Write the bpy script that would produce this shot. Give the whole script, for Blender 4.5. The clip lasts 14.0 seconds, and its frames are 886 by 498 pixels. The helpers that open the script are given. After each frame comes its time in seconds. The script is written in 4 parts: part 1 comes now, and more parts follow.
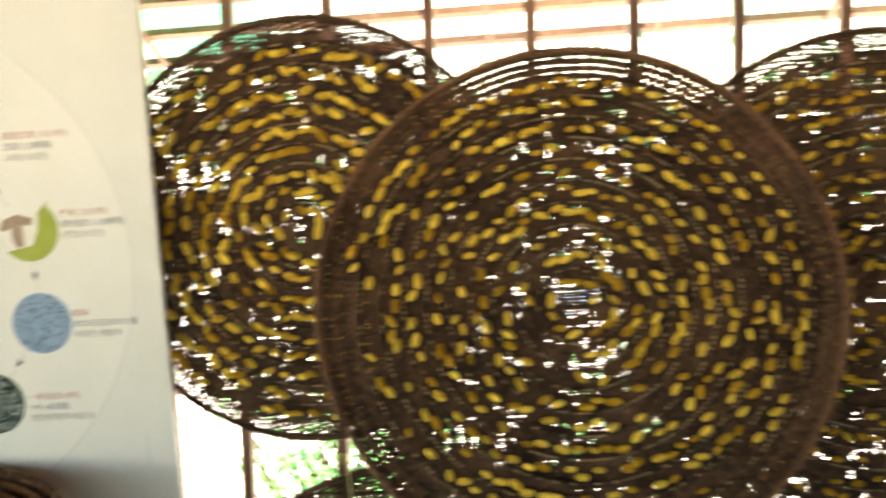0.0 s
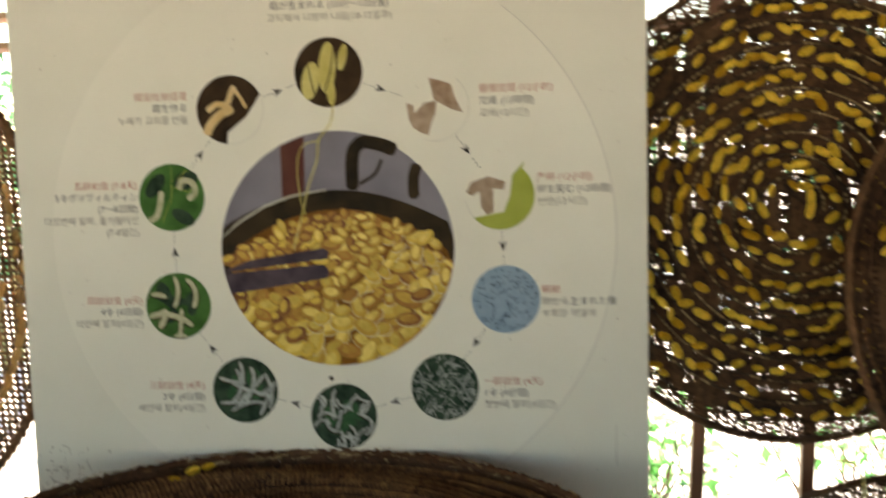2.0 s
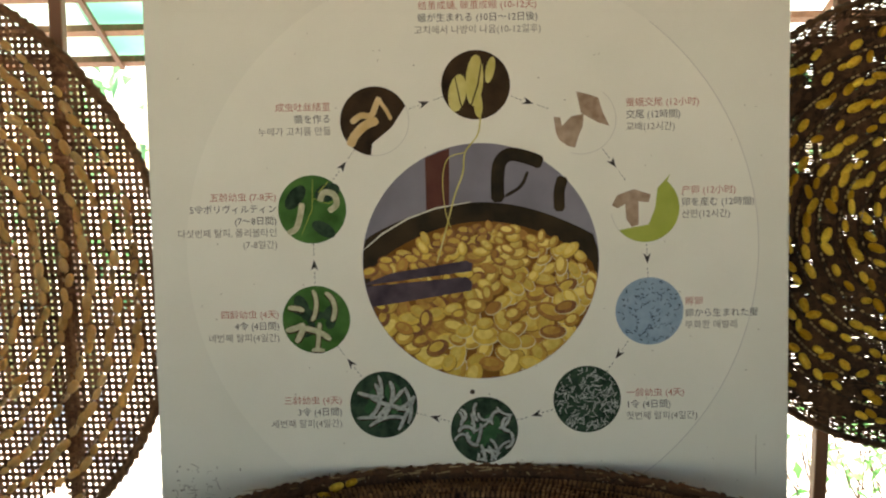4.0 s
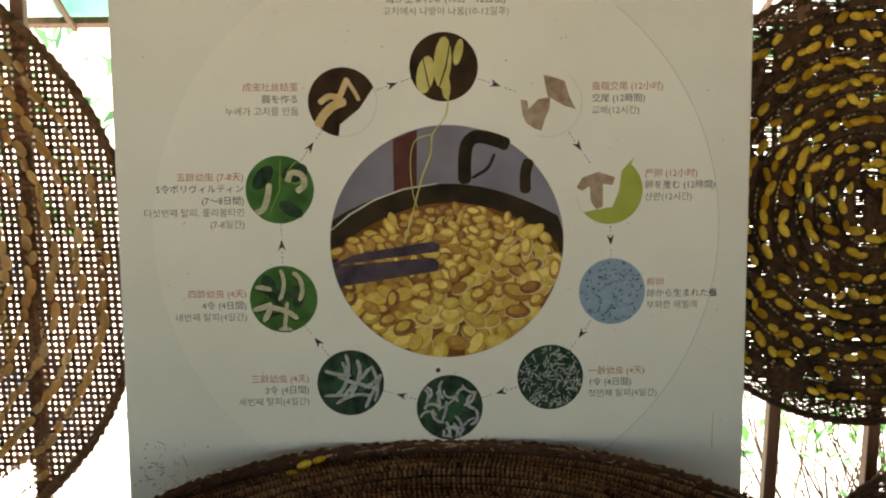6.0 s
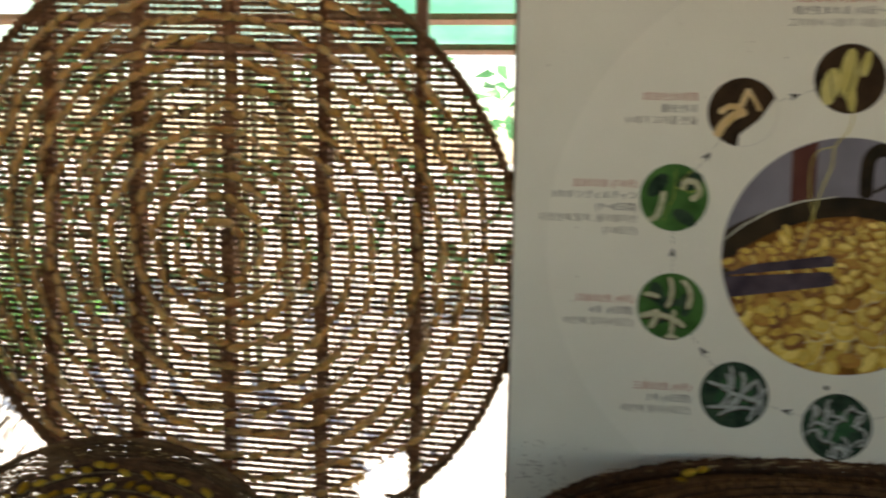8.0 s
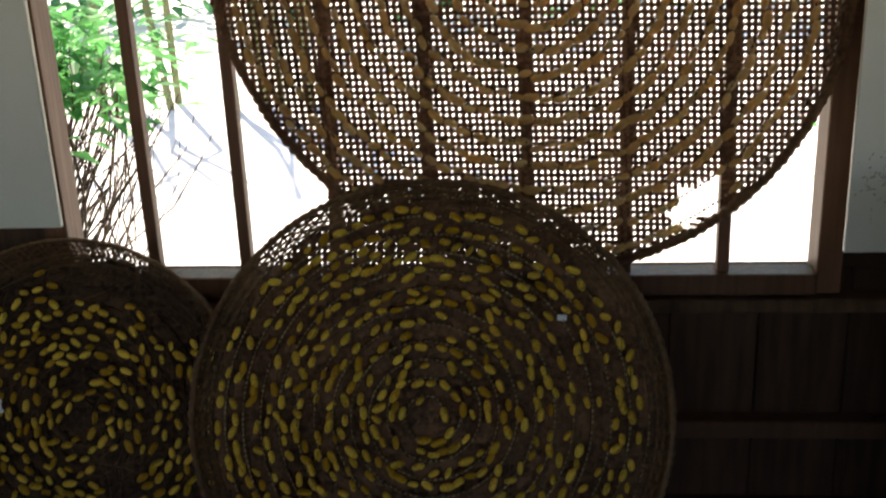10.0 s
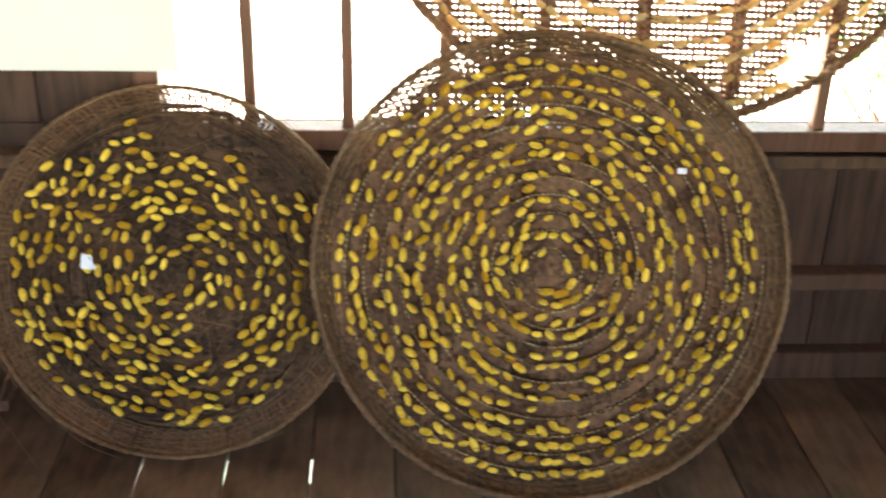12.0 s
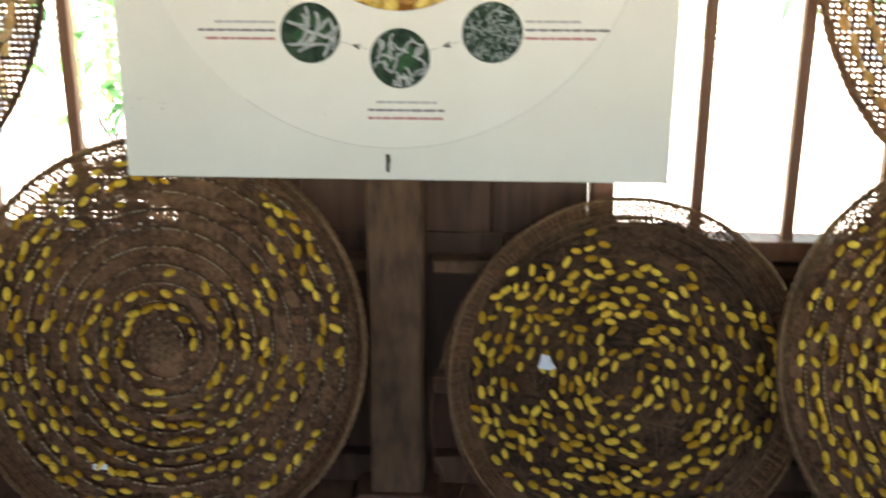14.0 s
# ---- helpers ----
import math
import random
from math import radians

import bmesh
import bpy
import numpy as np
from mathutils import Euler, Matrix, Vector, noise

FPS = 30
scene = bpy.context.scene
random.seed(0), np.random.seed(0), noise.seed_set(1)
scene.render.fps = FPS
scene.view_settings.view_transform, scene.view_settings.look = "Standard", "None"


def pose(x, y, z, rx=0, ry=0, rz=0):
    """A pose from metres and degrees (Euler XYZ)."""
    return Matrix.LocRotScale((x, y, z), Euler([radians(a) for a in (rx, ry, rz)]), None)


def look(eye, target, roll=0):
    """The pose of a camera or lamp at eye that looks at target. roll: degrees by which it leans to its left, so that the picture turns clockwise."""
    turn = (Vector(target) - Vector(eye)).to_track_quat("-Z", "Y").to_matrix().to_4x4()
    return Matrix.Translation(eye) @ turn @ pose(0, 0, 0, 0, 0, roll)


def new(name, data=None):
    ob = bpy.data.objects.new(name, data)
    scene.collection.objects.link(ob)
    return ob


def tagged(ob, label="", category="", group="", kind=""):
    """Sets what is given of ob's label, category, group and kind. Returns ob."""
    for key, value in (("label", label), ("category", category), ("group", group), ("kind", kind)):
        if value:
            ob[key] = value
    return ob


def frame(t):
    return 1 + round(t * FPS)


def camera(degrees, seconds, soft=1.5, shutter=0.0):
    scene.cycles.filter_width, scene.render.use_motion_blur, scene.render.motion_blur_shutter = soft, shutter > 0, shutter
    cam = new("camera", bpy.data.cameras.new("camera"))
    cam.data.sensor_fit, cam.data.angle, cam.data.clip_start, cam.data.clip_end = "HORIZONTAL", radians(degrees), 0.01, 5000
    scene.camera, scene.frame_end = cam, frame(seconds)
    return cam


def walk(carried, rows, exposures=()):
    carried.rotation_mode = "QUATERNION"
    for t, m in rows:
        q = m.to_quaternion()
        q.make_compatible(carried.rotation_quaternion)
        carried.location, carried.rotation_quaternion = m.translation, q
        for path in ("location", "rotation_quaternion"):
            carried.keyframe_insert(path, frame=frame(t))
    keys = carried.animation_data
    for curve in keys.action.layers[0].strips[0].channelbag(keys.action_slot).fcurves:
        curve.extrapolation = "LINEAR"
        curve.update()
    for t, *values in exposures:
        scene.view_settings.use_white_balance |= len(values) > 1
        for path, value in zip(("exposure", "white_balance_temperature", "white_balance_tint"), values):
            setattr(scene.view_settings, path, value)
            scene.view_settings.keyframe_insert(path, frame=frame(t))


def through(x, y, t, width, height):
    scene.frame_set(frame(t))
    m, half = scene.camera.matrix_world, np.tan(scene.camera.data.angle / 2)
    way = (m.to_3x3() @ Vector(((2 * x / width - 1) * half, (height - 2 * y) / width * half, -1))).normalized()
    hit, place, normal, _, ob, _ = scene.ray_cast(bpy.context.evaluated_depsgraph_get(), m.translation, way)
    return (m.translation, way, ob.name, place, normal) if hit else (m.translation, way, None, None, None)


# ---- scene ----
cam = camera(44.6, 14.0, 2.1, 0.5)
PATH = [
    (0, (1.298, -2.074, 1.412), (1.144, -0.091, 1.203), -3.8),
    (0.5, (1.077, -2.027, 1.394), (0.772, -0.064, 1.163), -2),
    (1, (0.826, -2.025, 1.372), (0.594, -0.06, 1.08), -3.2),
    (1.5, (0.617, -2.007, 1.377), (0.428, -0.042, 1.053), -1.1),
    (2, (0.39, -1.92, 1.384), (0.206, 0.061, 1.177), -1.5),
    (2.5, (0.239, -1.885, 1.379), (0.041, 0.099, 1.224), -1.2),
    (5, (-0.089, -1.977, 1.361), (-0.007, 0.014, 1.2), -1),
    (5.5, (-0.075, -1.965, 1.405), (-0.007, 0.022, 1.187), -0.6),
    (6, (-0.067, -1.959, 1.417), (0.012, 0.025, 1.171), -0.5),
    (6.5, (-0.079, -1.958, 1.42), (-0.009, 0.024, 1.161), -0.2),
    (7, (-0.146, -1.979, 1.379), (-0.17, 0.007, 1.151), 0.1),
    (7.5, (-0.24, -2.014, 1.345), (-0.393, -0.033, 1.123), -0.6),
    (8, (-0.411, -2.012, 1.345), (-0.701, -0.039, 1.182), 1.1),
    (8.5, (-0.56, -1.947, 1.361), (-0.981, -0.002, 1.169), -1.7),
    (9, (-0.813, -1.971, 1.363), (-1.116, -0.024, 1.025), -0.4),
    (9.2, (-0.924, -1.99, 1.401), (-1.147, -0.054, 0.951), -2),
    (11.3, (-1.39, -1.963, 1.219), (-1.438, -0.15, 0.375), 0.1),
    (11.5, (-1.48, -1.966, 1.275), (-1.444, -0.179, 0.376), -0.3),
    (12, (-1.697, -2.003, 1.286), (-1.587, -0.204, 0.42), 1.4),
    (12.5, (-1.846, -1.969, 1.277), (-1.873, -0.16, 0.425), -0.8),
    (13, (-2.035, -1.959, 1.295), (-2.109, -0.132, 0.484), 0.4),
    (13.5, (-2.192, -2.056, 1.264), (-2.294, -0.192, 0.547), -1),
    (14, (-2.415, -2.133, 1.267), (-2.5, -0.239, 0.629), 0.2),
]

# ---- light ----
EXPOSURES = [(t, e, k, 13 if t < 10 else 17) for t, e, k in [(0.0, 3.4, 8000), (0.5, 3.1, 8000), (1.0, 2.95, 8200), (1.5, 2.7, 8200), (2.5, 2.4, 8200), (5.0, 2.25, 8000), (6.5, 2.15, 8000), (7.5, 2.0, 7900), (8.2, 1.58, 7600), (8.6, 1.0, 7200), (9.0, 0.4, 6900), (9.2, -0.1, 6900), (11.3, 4.28, 8100), (12.0, 4.28, 8100), (12.5, 3.94, 8100), (13.0, 3.72, 8050), (13.5, 3.38, 7850), (14.0, 3.38, 7800)]]
walk(cam, [(t, look(eye, target, roll)) for t, eye, target, roll in PATH], EXPOSURES)

world = bpy.data.worlds.new("sky")
scene.world = world
world.use_nodes = True
wn = world.node_tree
sky = wn.nodes.new("ShaderNodeTexSky")
sky.sky_type, sky.sun_disc = "NISHITA", False
sky.sun_elevation, sky.sun_rotation = radians(58), radians(-25)
wn.nodes["Background"].inputs[1].default_value = 0.15
wn.links.new(sky.outputs[0], wn.nodes["Background"].inputs[0])
sun_data = bpy.data.lights.new("sun", "SUN")
sun_data.energy, sun_data.angle, sun_data.color = 5.0, radians(0.6), (1.0, 0.95, 0.87)
sun = new("sun", sun_data)
sun.matrix_world = look((-5.0, 9.0, 17.0), (0, 0, 0))

# ---- materials ----


def material(name, dark, light, rough=0.7, grain=(40, 40, 40), stain=3.0, bump=0.3, vary="", metal=0.0, through=0.0, spread=0.25):
    """Two-scale noise between two colours, with fine relief; vary: 'object' or 'island' shifts the value piece by piece; through: share of light let through."""
    m = bpy.data.materials.new(name)
    m.use_nodes = True
    nt = m.node_tree
    bsdf = nt.nodes["Principled BSDF"]
    n = lambda kind: nt.nodes.new(kind)
    co = n("ShaderNodeTexCoord")
    mp = n("ShaderNodeMapping")
    mp.inputs["Scale"].default_value = grain
    nt.links.new(co.outputs["Object"], mp.inputs[0])
    fine = n("ShaderNodeTexNoise")
    fine.inputs["Scale"].default_value, fine.inputs["Detail"].default_value = 1.0, 5.0
    nt.links.new(mp.outputs[0], fine.inputs["Vector"])
    big = n("ShaderNodeTexNoise")
    big.inputs["Scale"].default_value, big.inputs["Detail"].default_value = stain, 3.0
    nt.links.new(co.outputs["Object"], big.inputs["Vector"])
    mix = n("ShaderNodeMath")
    mix.operation = "ADD"
    nt.links.new(fine.outputs[0], mix.inputs[0])
    nt.links.new(big.outputs[0], mix.inputs[1])
    value = mix.outputs[0]
    if vary:
        info = n("ShaderNodeObjectInfo" if vary == "object" else "ShaderNodeNewGeometry")
        out = info.outputs["Random" if vary == "object" else "Random Per Island"]
        add = n("ShaderNodeMath")
        add.operation = "MULTIPLY_ADD"
        nt.links.new(out, add.inputs[0])
        add.inputs[1].default_value = 2 * spread
        nt.links.new(value, add.inputs[2])
        sub = n("ShaderNodeMath")
        sub.operation = "SUBTRACT"
        nt.links.new(add.outputs[0], sub.inputs[0])
        sub.inputs[1].default_value = spread
        value = sub.outputs[0]
    ramp = n("ShaderNodeMapRange")
    ramp.inputs["From Min"].default_value, ramp.inputs["From Max"].default_value = 0.65, 1.35
    nt.links.new(value, ramp.inputs[0])
    col = n("ShaderNodeMix")
    col.data_type = "RGBA"
    col.inputs[6].default_value, col.inputs[7].default_value = (*dark, 1), (*light, 1)
    nt.links.new(ramp.outputs[0], col.inputs[0])
    nt.links.new(col.outputs[2], bsdf.inputs["Base Color"])
    bsdf.inputs["Roughness"].default_value, bsdf.inputs["Metallic"].default_value = rough, metal
    bsdf.inputs["Specular IOR Level"].default_value = 0.3
    if bump:
        b = n("ShaderNodeBump")
        b.inputs["Strength"].default_value, b.inputs["Distance"].default_value = bump, 0.004
        nt.links.new(fine.outputs[0], b.inputs["Height"])
        nt.links.new(b.outputs[0], bsdf.inputs["Normal"])
    if through:
        tr = n("ShaderNodeBsdfTranslucent")
        nt.links.new(col.outputs[2], tr.inputs[0])
        ms = n("ShaderNodeMixShader")
        ms.inputs[0].default_value = through
        nt.links.new(bsdf.outputs[0], ms.inputs[1])
        nt.links.new(tr.outputs[0], ms.inputs[2])
        nt.links.new(ms.outputs[0], nt.nodes["Material Output"].inputs[0])
    return m


WOOD_WALL = material("wall_wood", (0.045, 0.021, 0.011), (0.135, 0.064, 0.035), 0.7, (45, 45, 5), 2.5, 0.35, "object")
WOOD_POST = material("post_wood", (0.04, 0.02, 0.01), (0.17, 0.088, 0.043), 0.75, (50, 50, 12), 9.0, 0.5)
WOOD_BAR = material("bar_wood", (0.10, 0.042, 0.02), (0.21, 0.095, 0.05), 0.55, (70, 70, 4), 3.0, 0.3, "object")
WOOD_FLOOR = material("floor_wood", (0.05, 0.024, 0.012), (0.20, 0.11, 0.062), 0.55, (34, 7, 34), 9.0, 0.5, "object")
WOOD_BOX = material("box_wood", (0.06, 0.04, 0.032), (0.16, 0.11, 0.085), 0.33, (4, 50, 50), 3.0, 0.3)
PLASTER = material("plaster", (0.3, 0.27, 0.22), (0.45, 0.42, 0.36), 0.9, (20, 20, 20), 1.2, 0.2)
BAMBOO_DARK = material("bamboo_dark", (0.024, 0.0115, 0.0058), (0.118, 0.06, 0.027), 0.85, (90, 90, 90), 6.0, 0.4, "island", through=0.05)
BAMBOO_GREY = material("bamboo_grey", (0.07, 0.031, 0.0145), (0.255, 0.13, 0.062), 0.85, (90, 90, 90), 6.0, 0.4, "island", through=0.05)
BAMBOO_TAN = material("bamboo_tan", (0.065, 0.034, 0.015), (0.24, 0.135, 0.064), 0.8, (90, 90, 90), 6.0, 0.4, "island", through=0.1)
BAMBOO_OPEN = material("bamboo_open", (0.13, 0.057, 0.03), (0.43, 0.235, 0.125), 0.75, (90, 90, 90), 6.0, 0.4, "island", through=0.45)
BAMBOO_GOLD = material("bamboo_gold", (0.04, 0.018, 0.009), (0.14, 0.066, 0.03), 0.8, (120, 120, 120), 9.0, 0.5, "island", through=0.1)
STRAW = material("straw", (0.15, 0.07, 0.027), (0.40, 0.205, 0.08), 0.75, (120, 120, 120), 9.0, 0.4, "island", through=0.1, spread=0.25)
STRAW_PALE = material("pale_straw", (0.2, 0.125, 0.055), (0.58, 0.43, 0.24), 0.75, (120, 120, 120), 9.0, 0.4, "island", through=0.15)
STITCH_TAN = material("stitch_tan", (0.04, 0.024, 0.012), (0.46, 0.33, 0.17), 0.7, (90, 90, 90), 6.0, 0.2, "island", spread=0.8)
STITCH = material("stitch", (0.09, 0.055, 0.03), (0.55, 0.41, 0.26), 0.7, (90, 90, 90), 6.0, 0.2, "island", spread=0.7)
COCOON = material("cocoon_silk", (0.5, 0.26, 0.012), (0.95, 0.64, 0.08), 0.8, (160, 160, 160), 30.0, 0.5, "object", through=0.06, spread=0.5)
COCOON_PALE = material("cocoon_pale", (0.88, 0.63, 0.3), (0.98, 0.82, 0.52), 0.7, (160, 160, 160), 30.0, 0.4, "object", through=0.8)
BOARD = material("board_print", (0.71, 0.695, 0.585), (0.79, 0.78, 0.665), 0.42, (6, 6, 6), 1.3, 0.02)
FIELD = material("board_field", (0.75, 0.735, 0.62), (0.83, 0.815, 0.70), 0.42, (6, 6, 6), 1.3, 0.02)
BOARD_DIRT = material("board_dirt", (0.2, 0.16, 0.11), (0.45, 0.4, 0.31), 0.8, (60, 60, 60), 8.0, 0.0)
PAPER = material("paper_tag", (0.75, 0.75, 0.74), (0.88, 0.88, 0.87), 0.7, (60, 60, 60), 8.0, 0.1)
IRON = material("nail_iron", (0.03, 0.025, 0.02), (0.1, 0.08, 0.06), 0.5, (90, 90, 90), 9.0, 0.2, metal=0.8)
CLAY = material("clay", (0.07, 0.058, 0.045), (0.17, 0.14, 0.11), 0.7, (40, 40, 40), 5.0, 0.3)
GROUND = material("pale_ground", (0.6, 0.58, 0.53), (0.78, 0.76, 0.7), 0.9, (8, 8, 8), 0.5, 0.4)
LEAF = material("leaf", (0.02, 0.13, 0.03), (0.19, 0.58, 0.17), 0.4, (20, 20, 20), 3.0, 0.1, "island", through=0.5)
LEAF_FAR = material("far_leaf", (0.03, 0.12, 0.05), (0.13, 0.36, 0.15), 0.6, (6, 6, 6), 0.6, 0.1, "island", through=0.35)
TWIG = material("twig", (0.05, 0.03, 0.02), (0.17, 0.115, 0.08), 0.8, (40, 40, 40), 5.0, 0.3, "island")
CANE = material("cane", (0.12, 0.14, 0.06), (0.32, 0.33, 0.17), 0.6, (6, 6, 2), 1.0, 0.1, "island")
SHEET = material("roof_sheet", (0.26, 0.58, 0.47), (0.86, 0.92, 0.9), 0.4, (3, 3, 3), 1.0, 0.05, "object", through=0.6, spread=0.5)


def ink(name, colour, other=None, scale=60.0):
    m = material(name, colour, other or colour, 0.7, (scale, scale, scale), scale / 4, 0.0)
    m.node_tree.nodes["Principled BSDF"].inputs["Specular IOR Level"].default_value = 0.1
    return m


INK_RED, INK_BLACK, INK_GREY = ink("ink_red", (0.42, 0.12, 0.07)), ink("ink_black", (0.05, 0.045, 0.04)), ink("ink_grey", (0.2, 0.18, 0.14))
INK_LINE = ink("ink_line", (0.6, 0.58, 0.51))

# ---- building helpers ----


def part(name, bm, mat, parent=None, label="", smooth=False):
    """One mesh object from a bmesh or from (verts, faces)."""
    me = bpy.data.meshes.new(name)
    if isinstance(bm, tuple):
        me.from_pydata(bm[0], [], bm[1])
    else:
        bm.to_mesh(me)
        bm.free()
    me.materials.append(mat)
    if smooth:
        for p in me.polygons:
            p.use_smooth = True
    ob = new(name, me)
    ob.parent = parent
    if label:
        tagged(ob, label)
    if name.endswith("_print") or name == "dirt_speck":
        tagged(ob, kind="stuff")
    return ob


def thing(name, m, label, category, group="", kind=""):
    ob = new(name)
    ob.empty_display_size = 0.05
    ob.matrix_world = m
    return tagged(ob, label, category, group, kind)


def box(x0, x1, y0, y1, z0, z1, bevel=0.003):
    bm = bmesh.new()
    bmesh.ops.create_cube(bm, size=1)
    bmesh.ops.scale(bm, vec=(x1 - x0, y1 - y0, z1 - z0), verts=bm.verts)
    bmesh.ops.translate(bm, vec=((x0 + x1) / 2, (y0 + y1) / 2, (z0 + z1) / 2), verts=bm.verts)
    if bevel:
        bmesh.ops.bevel(bm, geom=bm.edges[:], offset=bevel, segments=1, affect="EDGES")
    return bm


def structure(name, bm, mat, label, category):
    return tagged(part(name, bm, mat), label, category, kind="structure")


def tube(points, radius, sides=6, taper=1.0):
    """A round bar along points as (verts, faces)."""
    verts, faces = [], []
    for i, p in enumerate(points):
        p = Vector(p)
        a = Vector(points[max(i - 1, 0)])
        b = Vector(points[min(i + 1, len(points) - 1)])
        d = (b - a).normalized()
        u = d.orthogonal().normalized()
        v = d.cross(u)
        r = radius * (1 + (taper - 1) * i / max(len(points) - 1, 1))
        for k in range(sides):
            w = 2 * math.pi * k / sides
            verts.append(tuple(p + r * (math.cos(w) * u + math.sin(w) * v)))
        if i:
            for k in range(sides):
                s, e = (i - 1) * sides, i * sides
                faces.append((s + k, s + (k + 1) % sides, e + (k + 1) % sides, e + k))
    return verts, faces


def merge(*meshes):
    verts, faces = [], []
    for v, f in meshes:
        k = len(verts)
        verts += v
        faces += [tuple(i + k for i in q) for q in f]
    return verts, faces


def weave(radius, pitch, wide, across, amp, rng, thick=0.0012, pitch_v=None, loose=0.15, torn=()):
    """A flat round lattice of strips that go over and under each other."""
    verts, faces = [], []
    for axis in (0, 1):
        step = pitch if axis == 0 else (pitch_v or pitch)
        other = (pitch_v or pitch) if axis == 0 else pitch
        w0 = wide if axis == 0 else across
        n = int(radius / step)
        for i in range(-n, n + 1):
            p = i * step + rng.uniform(-loose, loose) * step * 0.5
            if abs(p) >= radius * 0.995:
                continue
            half = math.sqrt(radius * radius - p * p)
            w = w0 * rng.uniform(1 - loose, 1 + loose) / 2
            m = int(half / other)
            stations = [-half] + [j * other for j in range(-m, m + 1)] + [half]
            base = len(verts)
            for k, s in enumerate(stations):
                up = amp if (k + i + axis) % 2 else -amp
                wob = p + rng.uniform(-1, 1) * 0.03 * step
                for dw, dz in ((-w, 0), (w, 0), (0, -thick)):
                    a, b = (s, wob + dw) if axis == 0 else (wob + dw, s)
                    verts.append((a, b, up + dz))
                if k and not any((verts[-1][0] - tx) ** 2 + (verts[-1][1] - ty) ** 2 < tr * tr for tx, ty, tr in torn):
                    q = base + 3 * k
                    faces += [(q - 3, q - 2, q + 1, q), (q - 2, q - 1, q + 2, q + 1), (q - 1, q - 3, q, q + 2)]
    return verts, faces


def side_weave(r0, r1, depth, ribs, rings, rng, rib_wide=0.006, ring_wide=0.007):
    """The flared side of a tray: upright ribs with strands woven round them."""
    verts, faces = [], []

    def at(u, w, out):
        u = max(u, 0.0)
        r = r0 + (r1 - r0) * u + out * 0.7
        return (r * math.cos(w), r * math.sin(w), depth * u ** 1.4 - out * 0.7)
    for i in range(ribs):
        w = 2 * math.pi * (i + rng.uniform(-0.2, 0.2)) / ribs
        h = rib_wide / r1 / 2
        base = len(verts)
        for k in range(4):
            u = k / 3
            verts += [at(u, w - h, 0), at(u, w + h, 0), at(u, w, 0.002)]
            if k:
                q = base + 3 * k
                faces += [(q - 3, q - 2, q + 1, q), (q - 2, q - 1, q + 2, q + 1), (q - 1, q - 3, q, q + 2)]
    for j in range(rings):
        u = (j + 0.5) / rings
        du = ring_wide / math.hypot(r1 - r0, depth) / 2
        base = len(verts)
        n = ribs
        for k in range(n + 1):
            w = 2 * math.pi * k / n
            out = 0.002 if (k + j) % 2 else -0.002
            e = rng.uniform(-0.15, 0.15) * du
            verts += [at(u - du + e, w, out), at(u + du + e, w, out)]
            if k:
                q = base + 2 * k
                faces.append((q - 2, q - 1, q + 1, q))
    return verts, faces


def felt(radius, share, rng):
    """Ragged patches of silk waste stuck to the weave."""
    out, area = [], 0.0
    while area < share * math.pi * radius ** 2:
        q, w = radius * math.sqrt(rng.random()), rng.uniform(0, 2 * math.pi)
        size = rng.uniform(0.004, 0.02)
        n = 9
        turn, long = rng.uniform(0, 3), rng.uniform(1.0, 2.5)
        pts = []
        for k in range(n):
            a = 2 * math.pi * k / n
            e = size * rng.uniform(0.5, 1.2)
            x, y = e * long * math.cos(a), e * math.sin(a)
            c, s = math.cos(w + 1.57), math.sin(w + 1.57)
            px, py = q * math.cos(w) + x * c - y * s, q * math.sin(w) + x * s + y * c
            f = min(1.0, radius / max(1e-6, math.hypot(px, py)))
            pts.append((px * f, py * f, 0.0022 + rng.uniform(0, 0.0012)))
        out.append((pts, [tuple(range(n))]))
        area += 2.2 * long * size * size * 0.7
    return merge(*out)


def hoop(radius, z, size, rng, bumps=0.3):
    """A bamboo hoop wound with split cane, uneven all round."""
    verts, faces = [], []
    sides, segments = 7, int(2 * math.pi * radius / 0.0065) // 3 * 3
    drift = 0.0
    for i in range(segments):
        w = 2 * math.pi * i / segments
        drift = 0.9 * drift + rng.uniform(-1, 1) * 0.1
        wob = (0.8, 1.12, 1.0)[i % 3] + bumps * (0.5 - rng.random())
        rr = radius + size * 0.5 * math.sin(3 * w + radius * 40) * bumps + size * 0.35 * drift
        for k in range(sides):
            a = 2 * math.pi * k / sides
            r = rr + size * wob * math.cos(a) * 0.8
            verts.append((r * math.cos(w), r * math.sin(w), z + size * (wob * 1.25 * math.sin(a) + 0.4 * drift)))
    for i in range(segments):
        for k in range(sides):
            a, b = i * sides, ((i + 1) % segments) * sides
            faces.append((a + k, b + k, b + (k + 1) % sides, a + (k + 1) % sides))
    return verts, faces


def spiral_points(r_in, r_out, pitch, step):
    pts, w = [], 0.0
    while True:
        r = r_in + pitch * w / (2 * math.pi)
        if r > r_out:
            return pts
        pts.append((r, w))
        w += step / r


